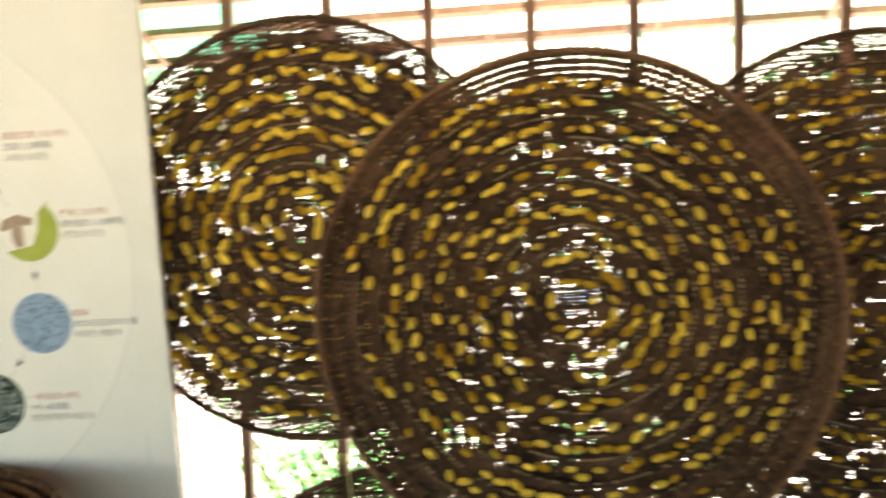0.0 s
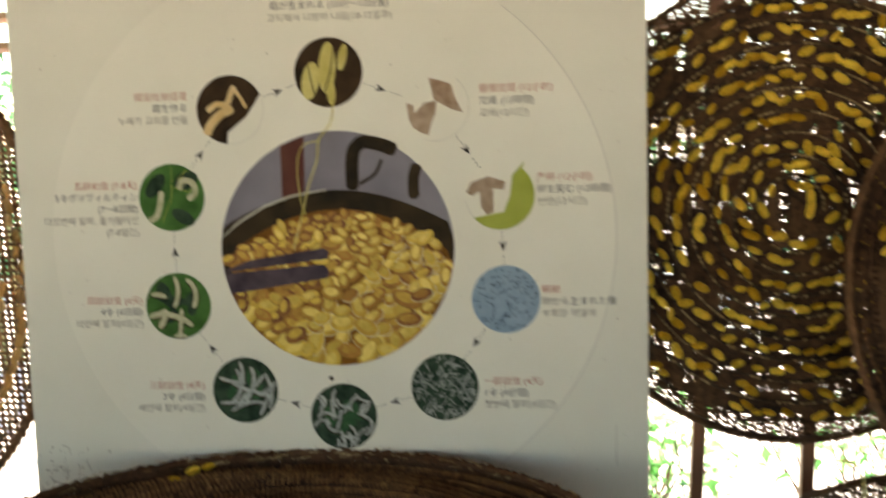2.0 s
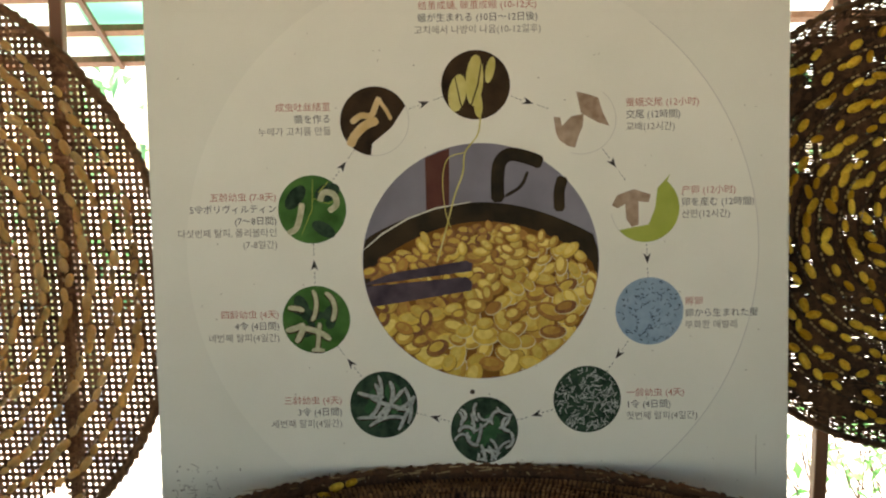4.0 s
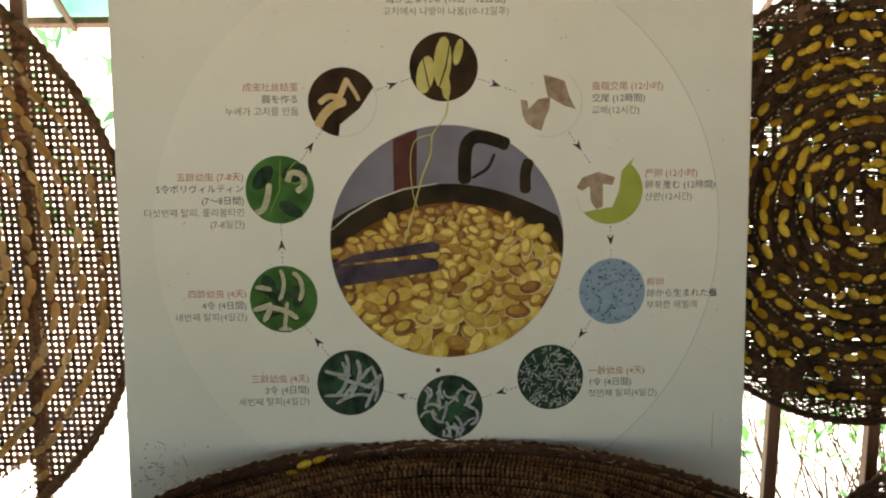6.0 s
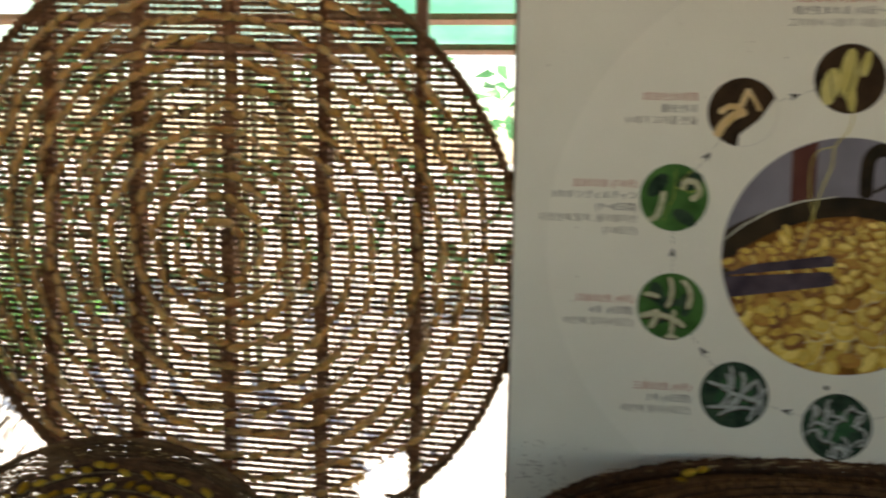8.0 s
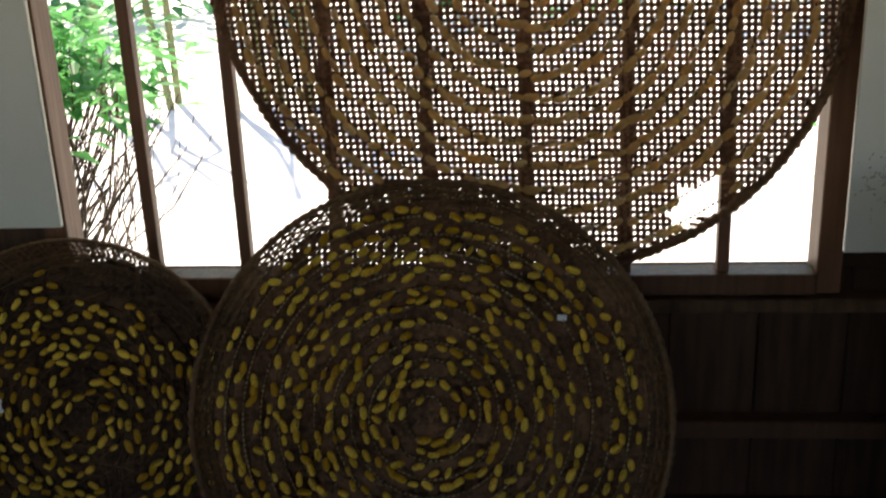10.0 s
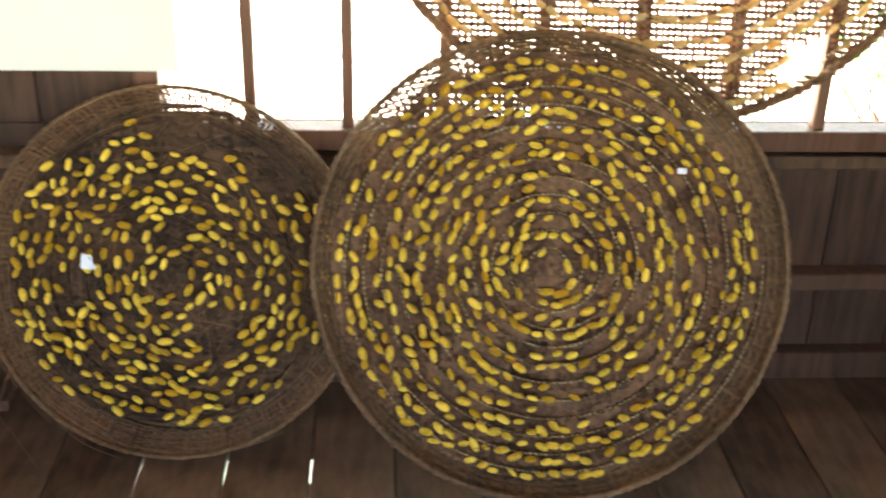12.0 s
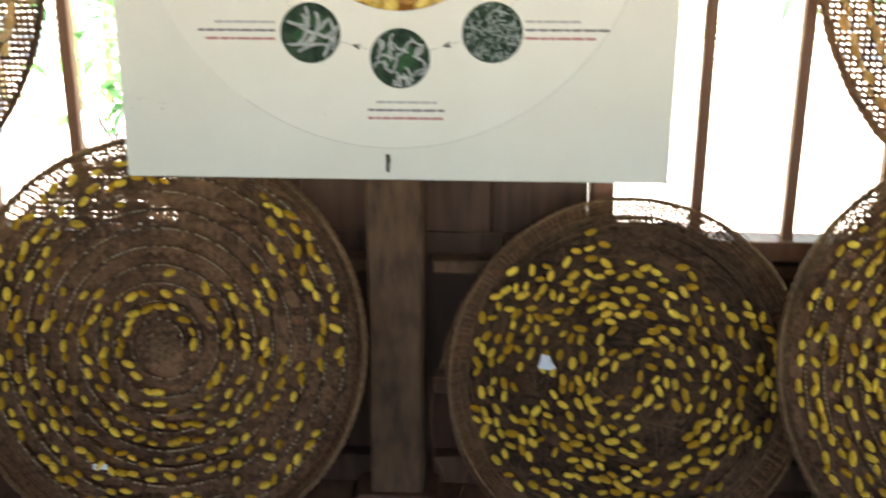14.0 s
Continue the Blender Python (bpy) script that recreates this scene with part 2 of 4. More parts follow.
def fin(r_in, r_out, pitch, height, rng):
    """The upright woven strip that winds from the middle of the tray to its side: strands going in and out of short pickets."""
    verts, faces = [], []
    pts = spiral_points(r_in, r_out, pitch, 0.0095)
    rows = max(2, round(height / 0.011))
    for j in range(rows):
        for i, (r, w) in enumerate(pts):
            lean = 0.004 * math.sin(w * 3.1)
            rise = height * (0.94 + 0.06 * math.sin(w * 1.7 + r * 30))
            out = 0.0021 if (i + j) % 2 else -0.0021
            sag = rng.uniform(-0.0012, 0.0012)
            for h in (j + 0.06, j + 0.94):
                z = rise * h / rows + sag
                q = r + out + lean * h / rows
                verts.append((q * math.cos(w), q * math.sin(w), max(z, 0.001)))
            if i and i % 24:
                b = len(verts)
                faces.append((b - 4, b - 2, b - 1, b - 3))
    for r, w in pts[::2]:
        b = len(verts)
        rise = height * (0.97 + 0.06 * math.sin(w * 1.7 + r * 30)) + rng.uniform(-0.001, 0.002)
        h = 0.0016 / r
        for dw, z in ((-h, 0.001), (h, 0.001), (h, rise), (-h, rise)):
            verts.append((r * math.cos(w + dw), r * math.sin(w + dw), z))
        faces.append((b, b + 1, b + 2, b + 3))
    return verts, faces


def stitches(r_in, r_out, pitch, height, rng, size=0.0021):
    """Short lashings along the upper edge of the wound strip."""
    verts, faces = [], []
    for r, w in spiral_points(r_in, r_out, pitch, 0.0105):
        h = 0.0036 / r
        z = height * (0.95 + 0.06 * math.sin(w * 1.7 + r * 30))
        b = len(verts)
        for dw, dr, dz in ((-h, -1, 0), (h, -1, 0), (h, 1, 0), (-h, 1, 0), (-h * 0.7, 0, 1.6), (h * 0.7, 0, 1.6)):
            q = r + dr * size
            verts.append((q * math.cos(w + dw), q * math.sin(w + dw), z + dz * size))
        faces += [(b, b + 1, b + 5, b + 4), (b + 2, b + 3, b + 4, b + 5), (b + 1, b + 2, b + 5), (b + 3, b, b + 4)]
    return verts, faces


def cocoon_shape(waist):
    verts, faces, n, m = [], [], 8, 6
    for j in range(m + 1):
        u = math.pi * j / m
        x = -0.0132 * math.cos(u)
        r = 0.0072 * math.sin(u) ** 0.9 * (1 - waist * math.exp(-(x / 0.006) ** 2)) if 0 < j < m else 0.0
        if r == 0.0:
            verts.append((x, 0, 0))
            continue
        for k in range(n):
            a = 2 * math.pi * k / n
            verts.append((x, r * math.cos(a), r * math.sin(a)))
    last = len(verts) - 1
    for k in range(n):
        faces.append((0, 1 + (k + 1) % n, 1 + k))
        faces.append((last, last - n + k, last - n + (k + 1) % n))
        for j in range(m - 2):
            a, b = 1 + j * n, 1 + (j + 1) * n
            faces.append((a + k, a + (k + 1) % n, b + (k + 1) % n, b + k))
    return verts, faces


def cocoon_mesh(name, waist, mat):
    me = bpy.data.meshes.new(name)
    v, f = cocoon_shape(waist)
    me.from_pydata(v, [], f)
    me.materials.append(mat)
    for p in me.polygons:
        p.use_smooth = True
    return me


COCOONS = [cocoon_mesh("cocoon", w, COCOON) for w in (0.0, 0.05, 0.13)]
COCOONS_PALE = [cocoon_mesh("pale_cocoon", w, COCOON_PALE) for w in (0.0, 0.05, 0.13)]


def cocoons(tray, r_in, r_out, pitch, base, count, rng, meshes, spread=0.35, bare=(), limit=300, size=1.0, stray=0.25, chain=0.0, dense=1.0, steps=(5, 6, 7, 7, 8, 10, 13), gap=0.018, warp=None):
    """Cocoons laid in the furrows between the windings, mostly along them, in loose runs."""
    places, taken = [], []
    track = spiral_points(r_in + pitch * 0.5, r_out, pitch * dense, 0.004)
    i = 0
    spots = []
    while i < len(track):
        r, w = track[i]
        spots.append((r, w))
        i += rng.choice(steps)
    keep = min(1.0, count / max(len(spots), 1))
    run = 0.0
    for r, w in spots:
        run = 0.8 * run + 0.2 * rng.uniform(-1, 1)
        if rng.random() > keep * (1 + 1.6 * run) + chain:
            continue
        x, y = r * math.cos(w), r * math.sin(w)
        if any((x - bx) ** 2 + (y - by) ** 2 < br * br for bx, by, br in bare):
            continue
        q, s = r + rng.uniform(-stray, stray) * pitch, rng.uniform(0.78, 1.18) * size
        x, y = q * math.cos(w), q * math.sin(w)
        if any((x - a) ** 2 + (y - b) ** 2 < (gap * size) ** 2 for a, b in taken[-400:]):
            continue
        taken.append((x, y))
        places.append((q, w, rng.gauss(0, spread), s))
    extra = []
    rng.shuffle(places)
    for k, (r, w, turn, s) in enumerate(places):
        at = warp @ Vector((r * math.cos(w), r * math.sin(w), 0))
        m = pose(at.x, at.y, base + rng.uniform(0, 0.012), 0, rng.gauss(0, 12), math.degrees(w + turn) + 90) @ Matrix.Diagonal((s * rng.uniform(0.9, 1.1), s, s, 1))
        if k < limit:
            ob = new("cocoon", meshes[k % 3])
            ob.parent = tray
            ob.matrix_local = m
        else:
            v, f = cocoon_shape((0.0, 0.05, 0.13)[k % 3])
            extra.append(([tuple(m @ Vector(p)) for p in v], f))
    if extra:
        ob = part("cocoon_cluster", merge(*extra), meshes[0].materials[0], tray, smooth=True)
        tagged(ob, kind="stuff")


def fibres(radius, count, low, rng):
    """Thin loose bamboo fibres lying over the windings, mostly round the middle."""
    out = []
    for _ in range(count):
        q, w = radius * math.sqrt(rng.uniform(0.02, 1)), rng.uniform(0, 2 * math.pi)
        x, y, z = q * math.cos(w), q * math.sin(w), low + rng.uniform(0, 0.014)
        a, bend = w + math.pi / 2 + rng.gauss(0, 0.55), rng.gauss(0.12, 0.16)
        pts = []
        for _ in range(rng.randint(4, 9)):
            if math.hypot(x, y) > radius:
                break
            pts.append((x, y, z))
            x, y, z = x + 0.02 * math.cos(a), y + 0.02 * math.sin(a), z + rng.uniform(-0.003, 0.003)
            a += bend
        if len(pts) > 2:
            out.append(tube(pts, rng.uniform(0.0004, 0.0009), 3, 0.7))
    return merge(*out)


def top_course(r_in, r_out, pitch, height, rng, step=0.0086):
    """One course of straw strands lashed upright over the upper edge of the wound strip, with dark gaps between them."""
    verts, faces = [], []
    for r, w in spiral_points(r_in, r_out, pitch, step):
        if rng.random() < 0.03:
            continue
        top = height * (0.97 + 0.06 * math.sin(w * 1.7 + r * 30)) + rng.uniform(-0.0006, 0.0008)
        low = top - rng.uniform(0.0075, 0.0095)
        lean = 0.004 * math.sin(w * 3.1)
        h, tilt = rng.uniform(0.0019, 0.0026) / r, rng.gauss(0, 0.0008) / r
        b = len(verts)
        for side in (-0.0038, 0.0038):
            for dw, z in ((-h, low), (h, low), (h + tilt, top), (-h + tilt, top)):
                q = r + side + lean * z / height
                verts.append((q * math.cos(w + dw), q * math.sin(w + dw), z))
        faces += [(b, b + 1, b + 2, b + 3), (b + 4, b + 7, b + 6, b + 5), (b + 3, b + 2, b + 6, b + 7)]
    return verts, faces


def band_strands(R, depth, rb, count, rng):
    """Loose thin strands running round the side of the tray."""
    out = []
    for _ in range(count):
        u, a, span = rng.random(), rng.uniform(0, 6.28), rng.uniform(0.3, 1.3)
        drift, lift = rng.gauss(0, 0.02), rng.uniform(0.002, 0.008)
        pts = []
        for k in range(14):
            f = k / 13
            q = rb * 0.93 + (R * 0.99 - rb * 0.93) * u + drift * f + 0.002 * math.sin(9 * f + a)
            v = max(0.0, min(1.0, (q - rb) / (R - rb)))
            pts.append((q * math.cos(a + span * f), q * math.sin(a + span * f), depth * v ** 1.4 + lift))
        out.append(tube(pts, rng.uniform(0.0007, 0.0014), 3, 0.8))
    return merge(*out)


def fray(R, z, size, count, rng):
    """Broken straw ends and lashings sticking out of the rim."""
    out = []
    for _ in range(count):
        a, n = rng.uniform(0, 6.28), rng.uniform(0, 6.28)
        r0, z0 = R + size * math.cos(n), z + size * 1.2 * math.sin(n)
        turn, long = rng.gauss(0, 0.03), rng.uniform(0.008, 0.026)
        pts = []
        for k in range(3):
            f = k / 2
            q = r0 + long * 0.25 * f * math.cos(n)
            pts.append((q * math.cos(a + (turn + long * 0.8) * f), q * math.sin(a + (turn + long * 0.8) * f), z0 + long * 0.25 * f * math.sin(n)))
        out.append(tube(pts, rng.uniform(0.0008, 0.002), 4, 0.5))
    return merge(*out)


def tray(m, R, depth, label, seed, count, bamboo, side=0.86, pitch=0.04, height=0.032, weave_pitch=0.0125, wide=0.0105, across=0.0105, meshes=None, base_lift=0.012, spread=0.35,
         rim=0.009, name="bamboo_tray", inner=0.05, outer=0.97, rim_mat=None, group="cocoon trays", pitch_v=None, loose=0.15, size=1.0, limit=300, rings=6, side_mat=None, bare=(), stray=0.25, chain=0.0, matted=0.0, torn=(), stitched=True, stitch_mat=None, dense=1.0, steps=(5, 6, 7, 7, 8, 10, 13), bumps=0.3, gap=0.018, strands=0, ring_fill=0.9,
         rib_step=0.017, rib_wide=0.006, oval=(1.0, 1.0, 0.0), picket_mat=None, band=0, frayed=0, core=0.0, bed=0.0):
    rng = random.Random(seed)
    t = thing(name, m, label, "tray", group)
    rb = R * side
    sx, sy, angle = oval
    warp = Matrix.Rotation(math.radians(angle), 3, "Z") @ Matrix.Diagonal((sx, sy, 1)) @ Matrix.Rotation(math.radians(-angle), 3, "Z")

    def bent(mesh):
        return [tuple(warp @ Vector(p)) for p in mesh[0]], mesh[1]
    tagged(part("woven_base", bent(weave(rb, weave_pitch, wide, across, 0.0016, rng, pitch_v=pitch_v, loose=loose, torn=torn)), bamboo, t), kind="stuff")
    if matted:
        tagged(part("matted_silk", bent(felt(rb * 0.97, matted, rng)), bamboo, t), kind="stuff")
    if depth > 0.02:
        part("woven_side", bent(side_weave(rb - 0.004, R, depth, int(2 * math.pi * R / rib_step) // 2 * 2, rings, rng, rib_wide=rib_wide, ring_wide=ring_fill * math.hypot(R - rb, depth) / rings)), side_mat or bamboo, t)
    part("rim", bent(hoop(R, depth, rim, rng, bumps)), rim_mat or bamboo, t, smooth=True)
    part("spiral_strip", bent(fin(inner, rb * outer, pitch, height, rng)), bamboo, t)
    if picket_mat:
        tagged(part("straw_course", bent(top_course(inner, rb * outer, pitch, height, rng)), picket_mat, t), kind="stuff")
    if stitched:
        tagged(part("lashing", bent(stitches(inner, rb * outer, pitch, height, rng, 0.0021)), stitch_mat or STITCH, t), kind="stuff")
    if count:
        cocoons(t, max(0.012, inner - pitch), rb * outer + (0.6 * pitch if outer < 0.9 else 0), pitch, base_lift, count, rng, meshes or COCOONS, spread, bare, limit, size, stray, chain, dense, steps, gap, warp)
    if strands:
        tagged(part("fibre", bent(fibres(rb * 0.99, strands, max(height, base_lift) + 0.002, random.Random(seed + 100))), side_mat or rim_mat or bamboo, t), kind="stuff")
    if band:
        tagged(part("side_strand", bent(band_strands(R, depth, rb, band, random.Random(seed + 200))), rim_mat or bamboo, t), kind="stuff")
    if frayed:
        tagged(part("frayed_straw", bent(fray(R, depth, rim, frayed, random.Random(seed + 300))), STRAW_PALE, t), kind="stuff")
    if bed:
        tagged(part("inner_mat", bent(weave(rb * 0.985, weave_pitch, wide, across, 0.0016, random.Random(seed + 500), loose=loose)), bamboo, t), kind="stuff").location.z = bed
    if core:
        part("core_patch", weave(core, 0.008, 0.0074, 0.0074, 0.0014, random.Random(seed + 400)), BAMBOO_TAN, t, "bare woven middle of pale strips").location.z = height * 0.7
    return t


# ---- the wall with its windows ----
YB = 0.139
FLOOR = -0.09
SILL = 0.54


def bar_window(name, x0, x1, bars, z1=2.25, lean=0.0):
    w = thing(name, pose(0, 0, 0), "open window with brown wooden bars over a plank wall", "window", kind="structure")
    part("window_frame", box(x0 - 0.05, x0, YB - 0.022, YB + 0.06, SILL - 0.045, z1), WOOD_BAR, w)
    part("window_frame", box(x1, x1 + 0.05, YB - 0.022, YB + 0.06, SILL - 0.045, z1), WOOD_BAR, w)
    part("window_sill", box(x0, x1, YB - 0.03, YB + 0.035, SILL - 0.045, SILL), WOOD_BAR, w)
    part("window_head", box(x0, x1, YB - 0.03, YB + 0.06, z1 - 0.06, z1), WOOD_BAR, w)
    for x in bars:
        bm = box(x - 0.0125, x + 0.0125, YB - 0.0145, YB + 0.0145, SILL, z1 - 0.06, 0.002)
        for v in bm.verts:
            v.co.x += lean * (v.co.z - 1.5)
        part("bar", bm, WOOD_BAR, w)
    return w


bar_window("window_1", -2.147, -0.591, [-0.777 - 0.1985 * i for i in range(7)])
bar_window("window_2", 0.52, 2.42, [0.709 + 0.206 * i for i in range(8)], lean=0.04)
bar_window("window_3", -4.90, -3.10, [-3.318 - 0.199 * i for i in range(8)])


def plank_wall(name, x0, x1, z0, z1, step=0.19, y=0.185):
    wall = thing(name, pose(0, 0, 0), "dark brown wooden plank wall with rails", "wall", kind="structure")
    n = max(1, round((x1 - x0) / step))
    d = (x1 - x0) / n
    for i in range(n):
        part("plank", box(x0 + i * d + 0.0012, x0 + (i + 1) * d - 0.0012, y, y + 0.025, z0, z1, 0.003), WOOD_WALL, wall)
    # Unseen sheet added behind the planks to stop daylight leaking through the joints.
    part("backing", box(x0, x1, y + 0.026, y + 0.036, z0, z1, 0), WOOD_WALL, wall)
    return wall


low = plank_wall("wall_north", -5.2, 2.7, FLOOR, SILL - 0.012)
for x0, x1 in ((-5.2, -2.68), (-2.54, -0.07), (0.07, 2.7)):
    part("rail", box(x0, x1, 0.128, 0.185, 0.447, 0.478), WOOD_POST, low)
    part("rail", box(x0, x1, 0.135, 0.185, 0.149, 0.19), WOOD_WALL, low)
    part("rail", box(x0, x1, 0.14, 0.185, FLOOR, -0.02), WOOD_WALL, low)
plank_wall("wall_panel_1", -0.541, 0.47, SILL - 0.012, 2.3)
plank_wall("wall_panel_2", -3.05, -2.197, SILL - 0.012, 2.3)
plank_wall("wall_panel_3", 2.47, 2.7, SILL - 0.012, 2.3)
plank_wall("wall_panel_4", -5.2, -4.95, SILL - 0.012, 2.3)
structure("wall_head", box(-5.2, 2.7, 0.07, 0.19, 2.25, 2.62), WOOD_WALL, "dark wooden beam over the windows", "beam")


def post(x, width, front):
    p = thing("post", pose(x, 0, FLOOR), "square brown wooden post on a low plinth", "post", "wall posts", "structure")
    part("shaft", box(-width / 2, width / 2, front, 0.183, 0.02, 2.65, 0.006), WOOD_POST, p)
    part("plinth", box(-width * 0.78, width * 0.78, front - 0.02, 0.183, 0.0, 0.025, 0.006), WOOD_WALL, p)


post(-2.617, 0.122, 0.05)
post(0.0, 0.12, 0.018)

# floor, ceiling, other walls
floor = thing("floor", pose(0, 0, FLOOR), "worn brown wooden plank floor", "floor", kind="structure")
plank = None
x = -5.347
prng = random.Random(5)
while x < 2.75:
    me = part("plank", box(0.0018, 0.1732, -4.5, 0.185, -0.014, 0.0, 0.0025), WOOD_FLOOR, floor) if plank is None else new("plank", plank.data)
    if plank is None:
        plank = me
    me.parent = floor
    me.location = (x, 0, prng.uniform(-0.0015, 0.0015))
    x += 0.175
# Added unseen sheets stop ground light in the plank gaps, except at one opening.
for x0, x1, y0, y1 in ((-5.3, -2.3, -4.5, 0.2), (-1.75, 2.75, -4.5, 0.2), (-2.3, -1.75, -4.5, -0.21), (-2.3, -1.75, -0.11, 0.2)):
    part("underlay", box(x0, x1, y0, y1, -0.034, -0.018, 0), WOOD_WALL, floor)
structure("ceiling", box(-5.3, 2.8, -4.6, 0.25, 2.62, 2.70, 0), WOOD_WALL, "dark wooden ceiling", "ceiling")
structure("wall_west", box(-5.35, -5.2, -4.5, 0.2, FLOOR, 2.62, 0), WOOD_WALL, "dark wooden side wall", "wall")
structure("wall_east", box(2.7, 2.85, -4.5, 0.2, FLOOR, 2.62, 0), WOOD_WALL, "dark wooden side wall", "wall")
# Unseen open side: added wall, beam and posts set how much daylight enters.
structure("wall_south", box(-5.2, 2.7, -4.6, -4.5, FLOOR - 0.4, 0.75, 0), PLASTER, "unseen low wall added to limit daylight from the open side", "wall")
structure("wall_south_head", box(-5.2, 2.7, -4.6, -4.5, 2.1, 2.62, 0), WOOD_WALL, "unseen beam added to limit daylight from the open side", "beam")
for i in range(4):
    structure("veranda_post", box(-3.7 + 1.8 * i, -3.56 + 1.8 * i, -4.6, -4.5, 0.75, 2.1, 0), WOOD_POST, "unseen square wooden post added in the open side", "post")

# ---- printed boards ----


def flat_disc(u, v, r, y, n=48):
    return [(u + r * math.cos(2 * math.pi * k / n), y, v + r * math.sin(2 * math.pi * k / n)) for k in range(n)], [tuple(range(n))]


def flat_ring(u, v, r, wide, y, n=96, a0=0.0, a1=2 * math.pi):
    verts, faces = [], []
    for k in range(n + 1):
        a = a0 + (a1 - a0) * k / n
        for rr in (r - wide / 2, r + wide / 2):
            verts.append((u + rr * math.cos(a), y, v + rr * math.sin(a)))
        if k:
            q = 2 * k
            faces.append((q - 2, q - 1, q + 1, q))
    return verts, faces


def flat_poly(points, y):
    return [(u, y, v) for u, v in points], [tuple(range(len(points)))]


def flat_oval(u, v, a, b, turn, y, n=14):
    c, s = math.cos(turn), math.sin(turn)
    return flat_poly([(u + a * math.cos(w) * c - b * math.sin(w) * s, v + a * math.cos(w) * s + b * math.sin(w) * c) for w in (2 * math.pi * k / n for k in range(n))], y)


def flat_stroke(points, wide, y):
    """A flat ribbon along points, with round-ish ends."""
    verts, faces = [], []
    n = len(points)
    for i, (u, v) in enumerate(points):
        a, b = points[max(i - 1, 0)], points[min(i + 1, n - 1)]
        d = Vector((b[0] - a[0], b[1] - a[1])).normalized()
        w = wide / 2 * (0.55 if i in (0, n - 1) and n > 2 else 1.0)
        verts += [(u - d.y * w, y, v + d.x * w), (u + d.y * w, y, v - d.x * w)]
        if i:
            q = 2 * i
            faces.append((q - 2, q - 1, q + 1, q))
    return verts, faces


def lettering(text, u, v, size, y, align):
    cu = bpy.data.curves.new("lettering", "FONT")
    cu.body, cu.size, cu.align_x = text, size, align
    cu.resolution_u = 2
    ob = new("lettering", cu)
    me = bpy.data.meshes.new_from_object(ob.evaluated_get(bpy.context.evaluated_depsgraph_get()))
    verts = [(u + p.co.x, y, v + p.co.y) for p in me.vertices]
    faces = [tuple(p.vertices) for p in me.polygons]
    bpy.data.objects.remove(ob)
    bpy.data.curves.remove(cu)
    bpy.data.meshes.remove(me)
    return verts, faces


def smooth(points, n=6):
    """Points along a smooth curve through the given ones."""
    p = [Vector(q) for q in points]
    p = [2 * p[0] - p[1]] + p + [2 * p[-1] - p[-2]]
    out = []
    for a, b, c, d in zip(p, p[1:], p[2:], p[3:]):
        for k in range(n):
            t = k / n
            out.append(tuple(0.5 * (2 * b + (c - a) * t + (2 * a - 5 * b + 4 * c - d) * t * t + (3 * b - a - 3 * c + d) * t ** 3)))
    return out + [tuple(p[-2])]


WORM = ink("print_worm", (0.55, 0.55, 0.45), (0.75, 0.74, 0.62), 90)
WORM_GREY = ink("print_worm_grey", (0.2, 0.23, 0.22), (0.5, 0.53, 0.49), 160)
GREEN = ink("print_green", (0.02, 0.075, 0.015), (0.085, 0.22, 0.055), 28)
GREEN_MID = ink("print_mid_green", (0.012, 0.05, 0.02), (0.05, 0.14, 0.06), 50)
GREEN_DARK = ink("print_dark_green", (0.008, 0.018, 0.012), (0.045, 0.085, 0.05), 70)
BLUE = ink("print_blue", (0.22, 0.33, 0.42), (0.32, 0.43, 0.52), 60)
SPECK = ink("print_speck", (0.03, 0.05, 0.07), (0.1, 0.14, 0.17), 60)
BROWN_DARK = ink("print_dark_brown", (0.015, 0.01, 0.006), (0.07, 0.04, 0.02), 25)
SILK_YELLOW = ink("print_silk", (0.45, 0.38, 0.08), (0.72, 0.66, 0.28), 30)
SKIN = ink("print_cream", (0.6, 0.4, 0.16), (0.8, 0.66, 0.4), 30)
MOTH = ink("print_moth", (0.25, 0.16, 0.1), (0.48, 0.36, 0.26), 60)
LIME = ink("print_lime", (0.3, 0.36, 0.06), (0.42, 0.47, 0.1), 20)
POT_GREY = ink("print_grey", (0.15, 0.14, 0.17), (0.3, 0.29, 0.33), 8)
POT_RUST = ink("print_rust", (0.09, 0.03, 0.025), (0.14, 0.055, 0.04), 30)
POT_DARK = ink("print_pan", (0.015, 0.012, 0.008), (0.06, 0.04, 0.02), 20)
POT_BROTH = ink("print_broth", (0.13, 0.05, 0.008), (0.28, 0.12, 0.02), 14)
POT_TONG = ink("print_tong", (0.04, 0.03, 0.04), (0.1, 0.075, 0.09), 40)
POT_COCOON = material("print_cocoon", (0.36, 0.16, 0.012), (0.68, 0.46, 0.06), 0.45, (70, 70, 70), 6.0, 0.0, "island", spread=0.35)
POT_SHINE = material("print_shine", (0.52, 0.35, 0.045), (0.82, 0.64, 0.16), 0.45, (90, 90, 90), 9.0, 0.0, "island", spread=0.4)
FAINT_RED = ink("faint_red", (0.48, 0.2, 0.17))
FAINT_BLACK = ink("faint_black", (0.2, 0.19, 0.18))
FAINT_GREY = ink("faint_grey", (0.45, 0.44, 0.4))
POT_RIM = ink("print_rim", (0.55, 0.46, 0.22), (0.75, 0.68, 0.42), 50)
WORM_OLIVE = ink("print_worm_olive", (0.34, 0.35, 0.2), (0.66, 0.64, 0.46), 90)
POT_EDGE = ink("print_edge", (0.16, 0.075, 0.012), (0.34, 0.19, 0.035), 20)
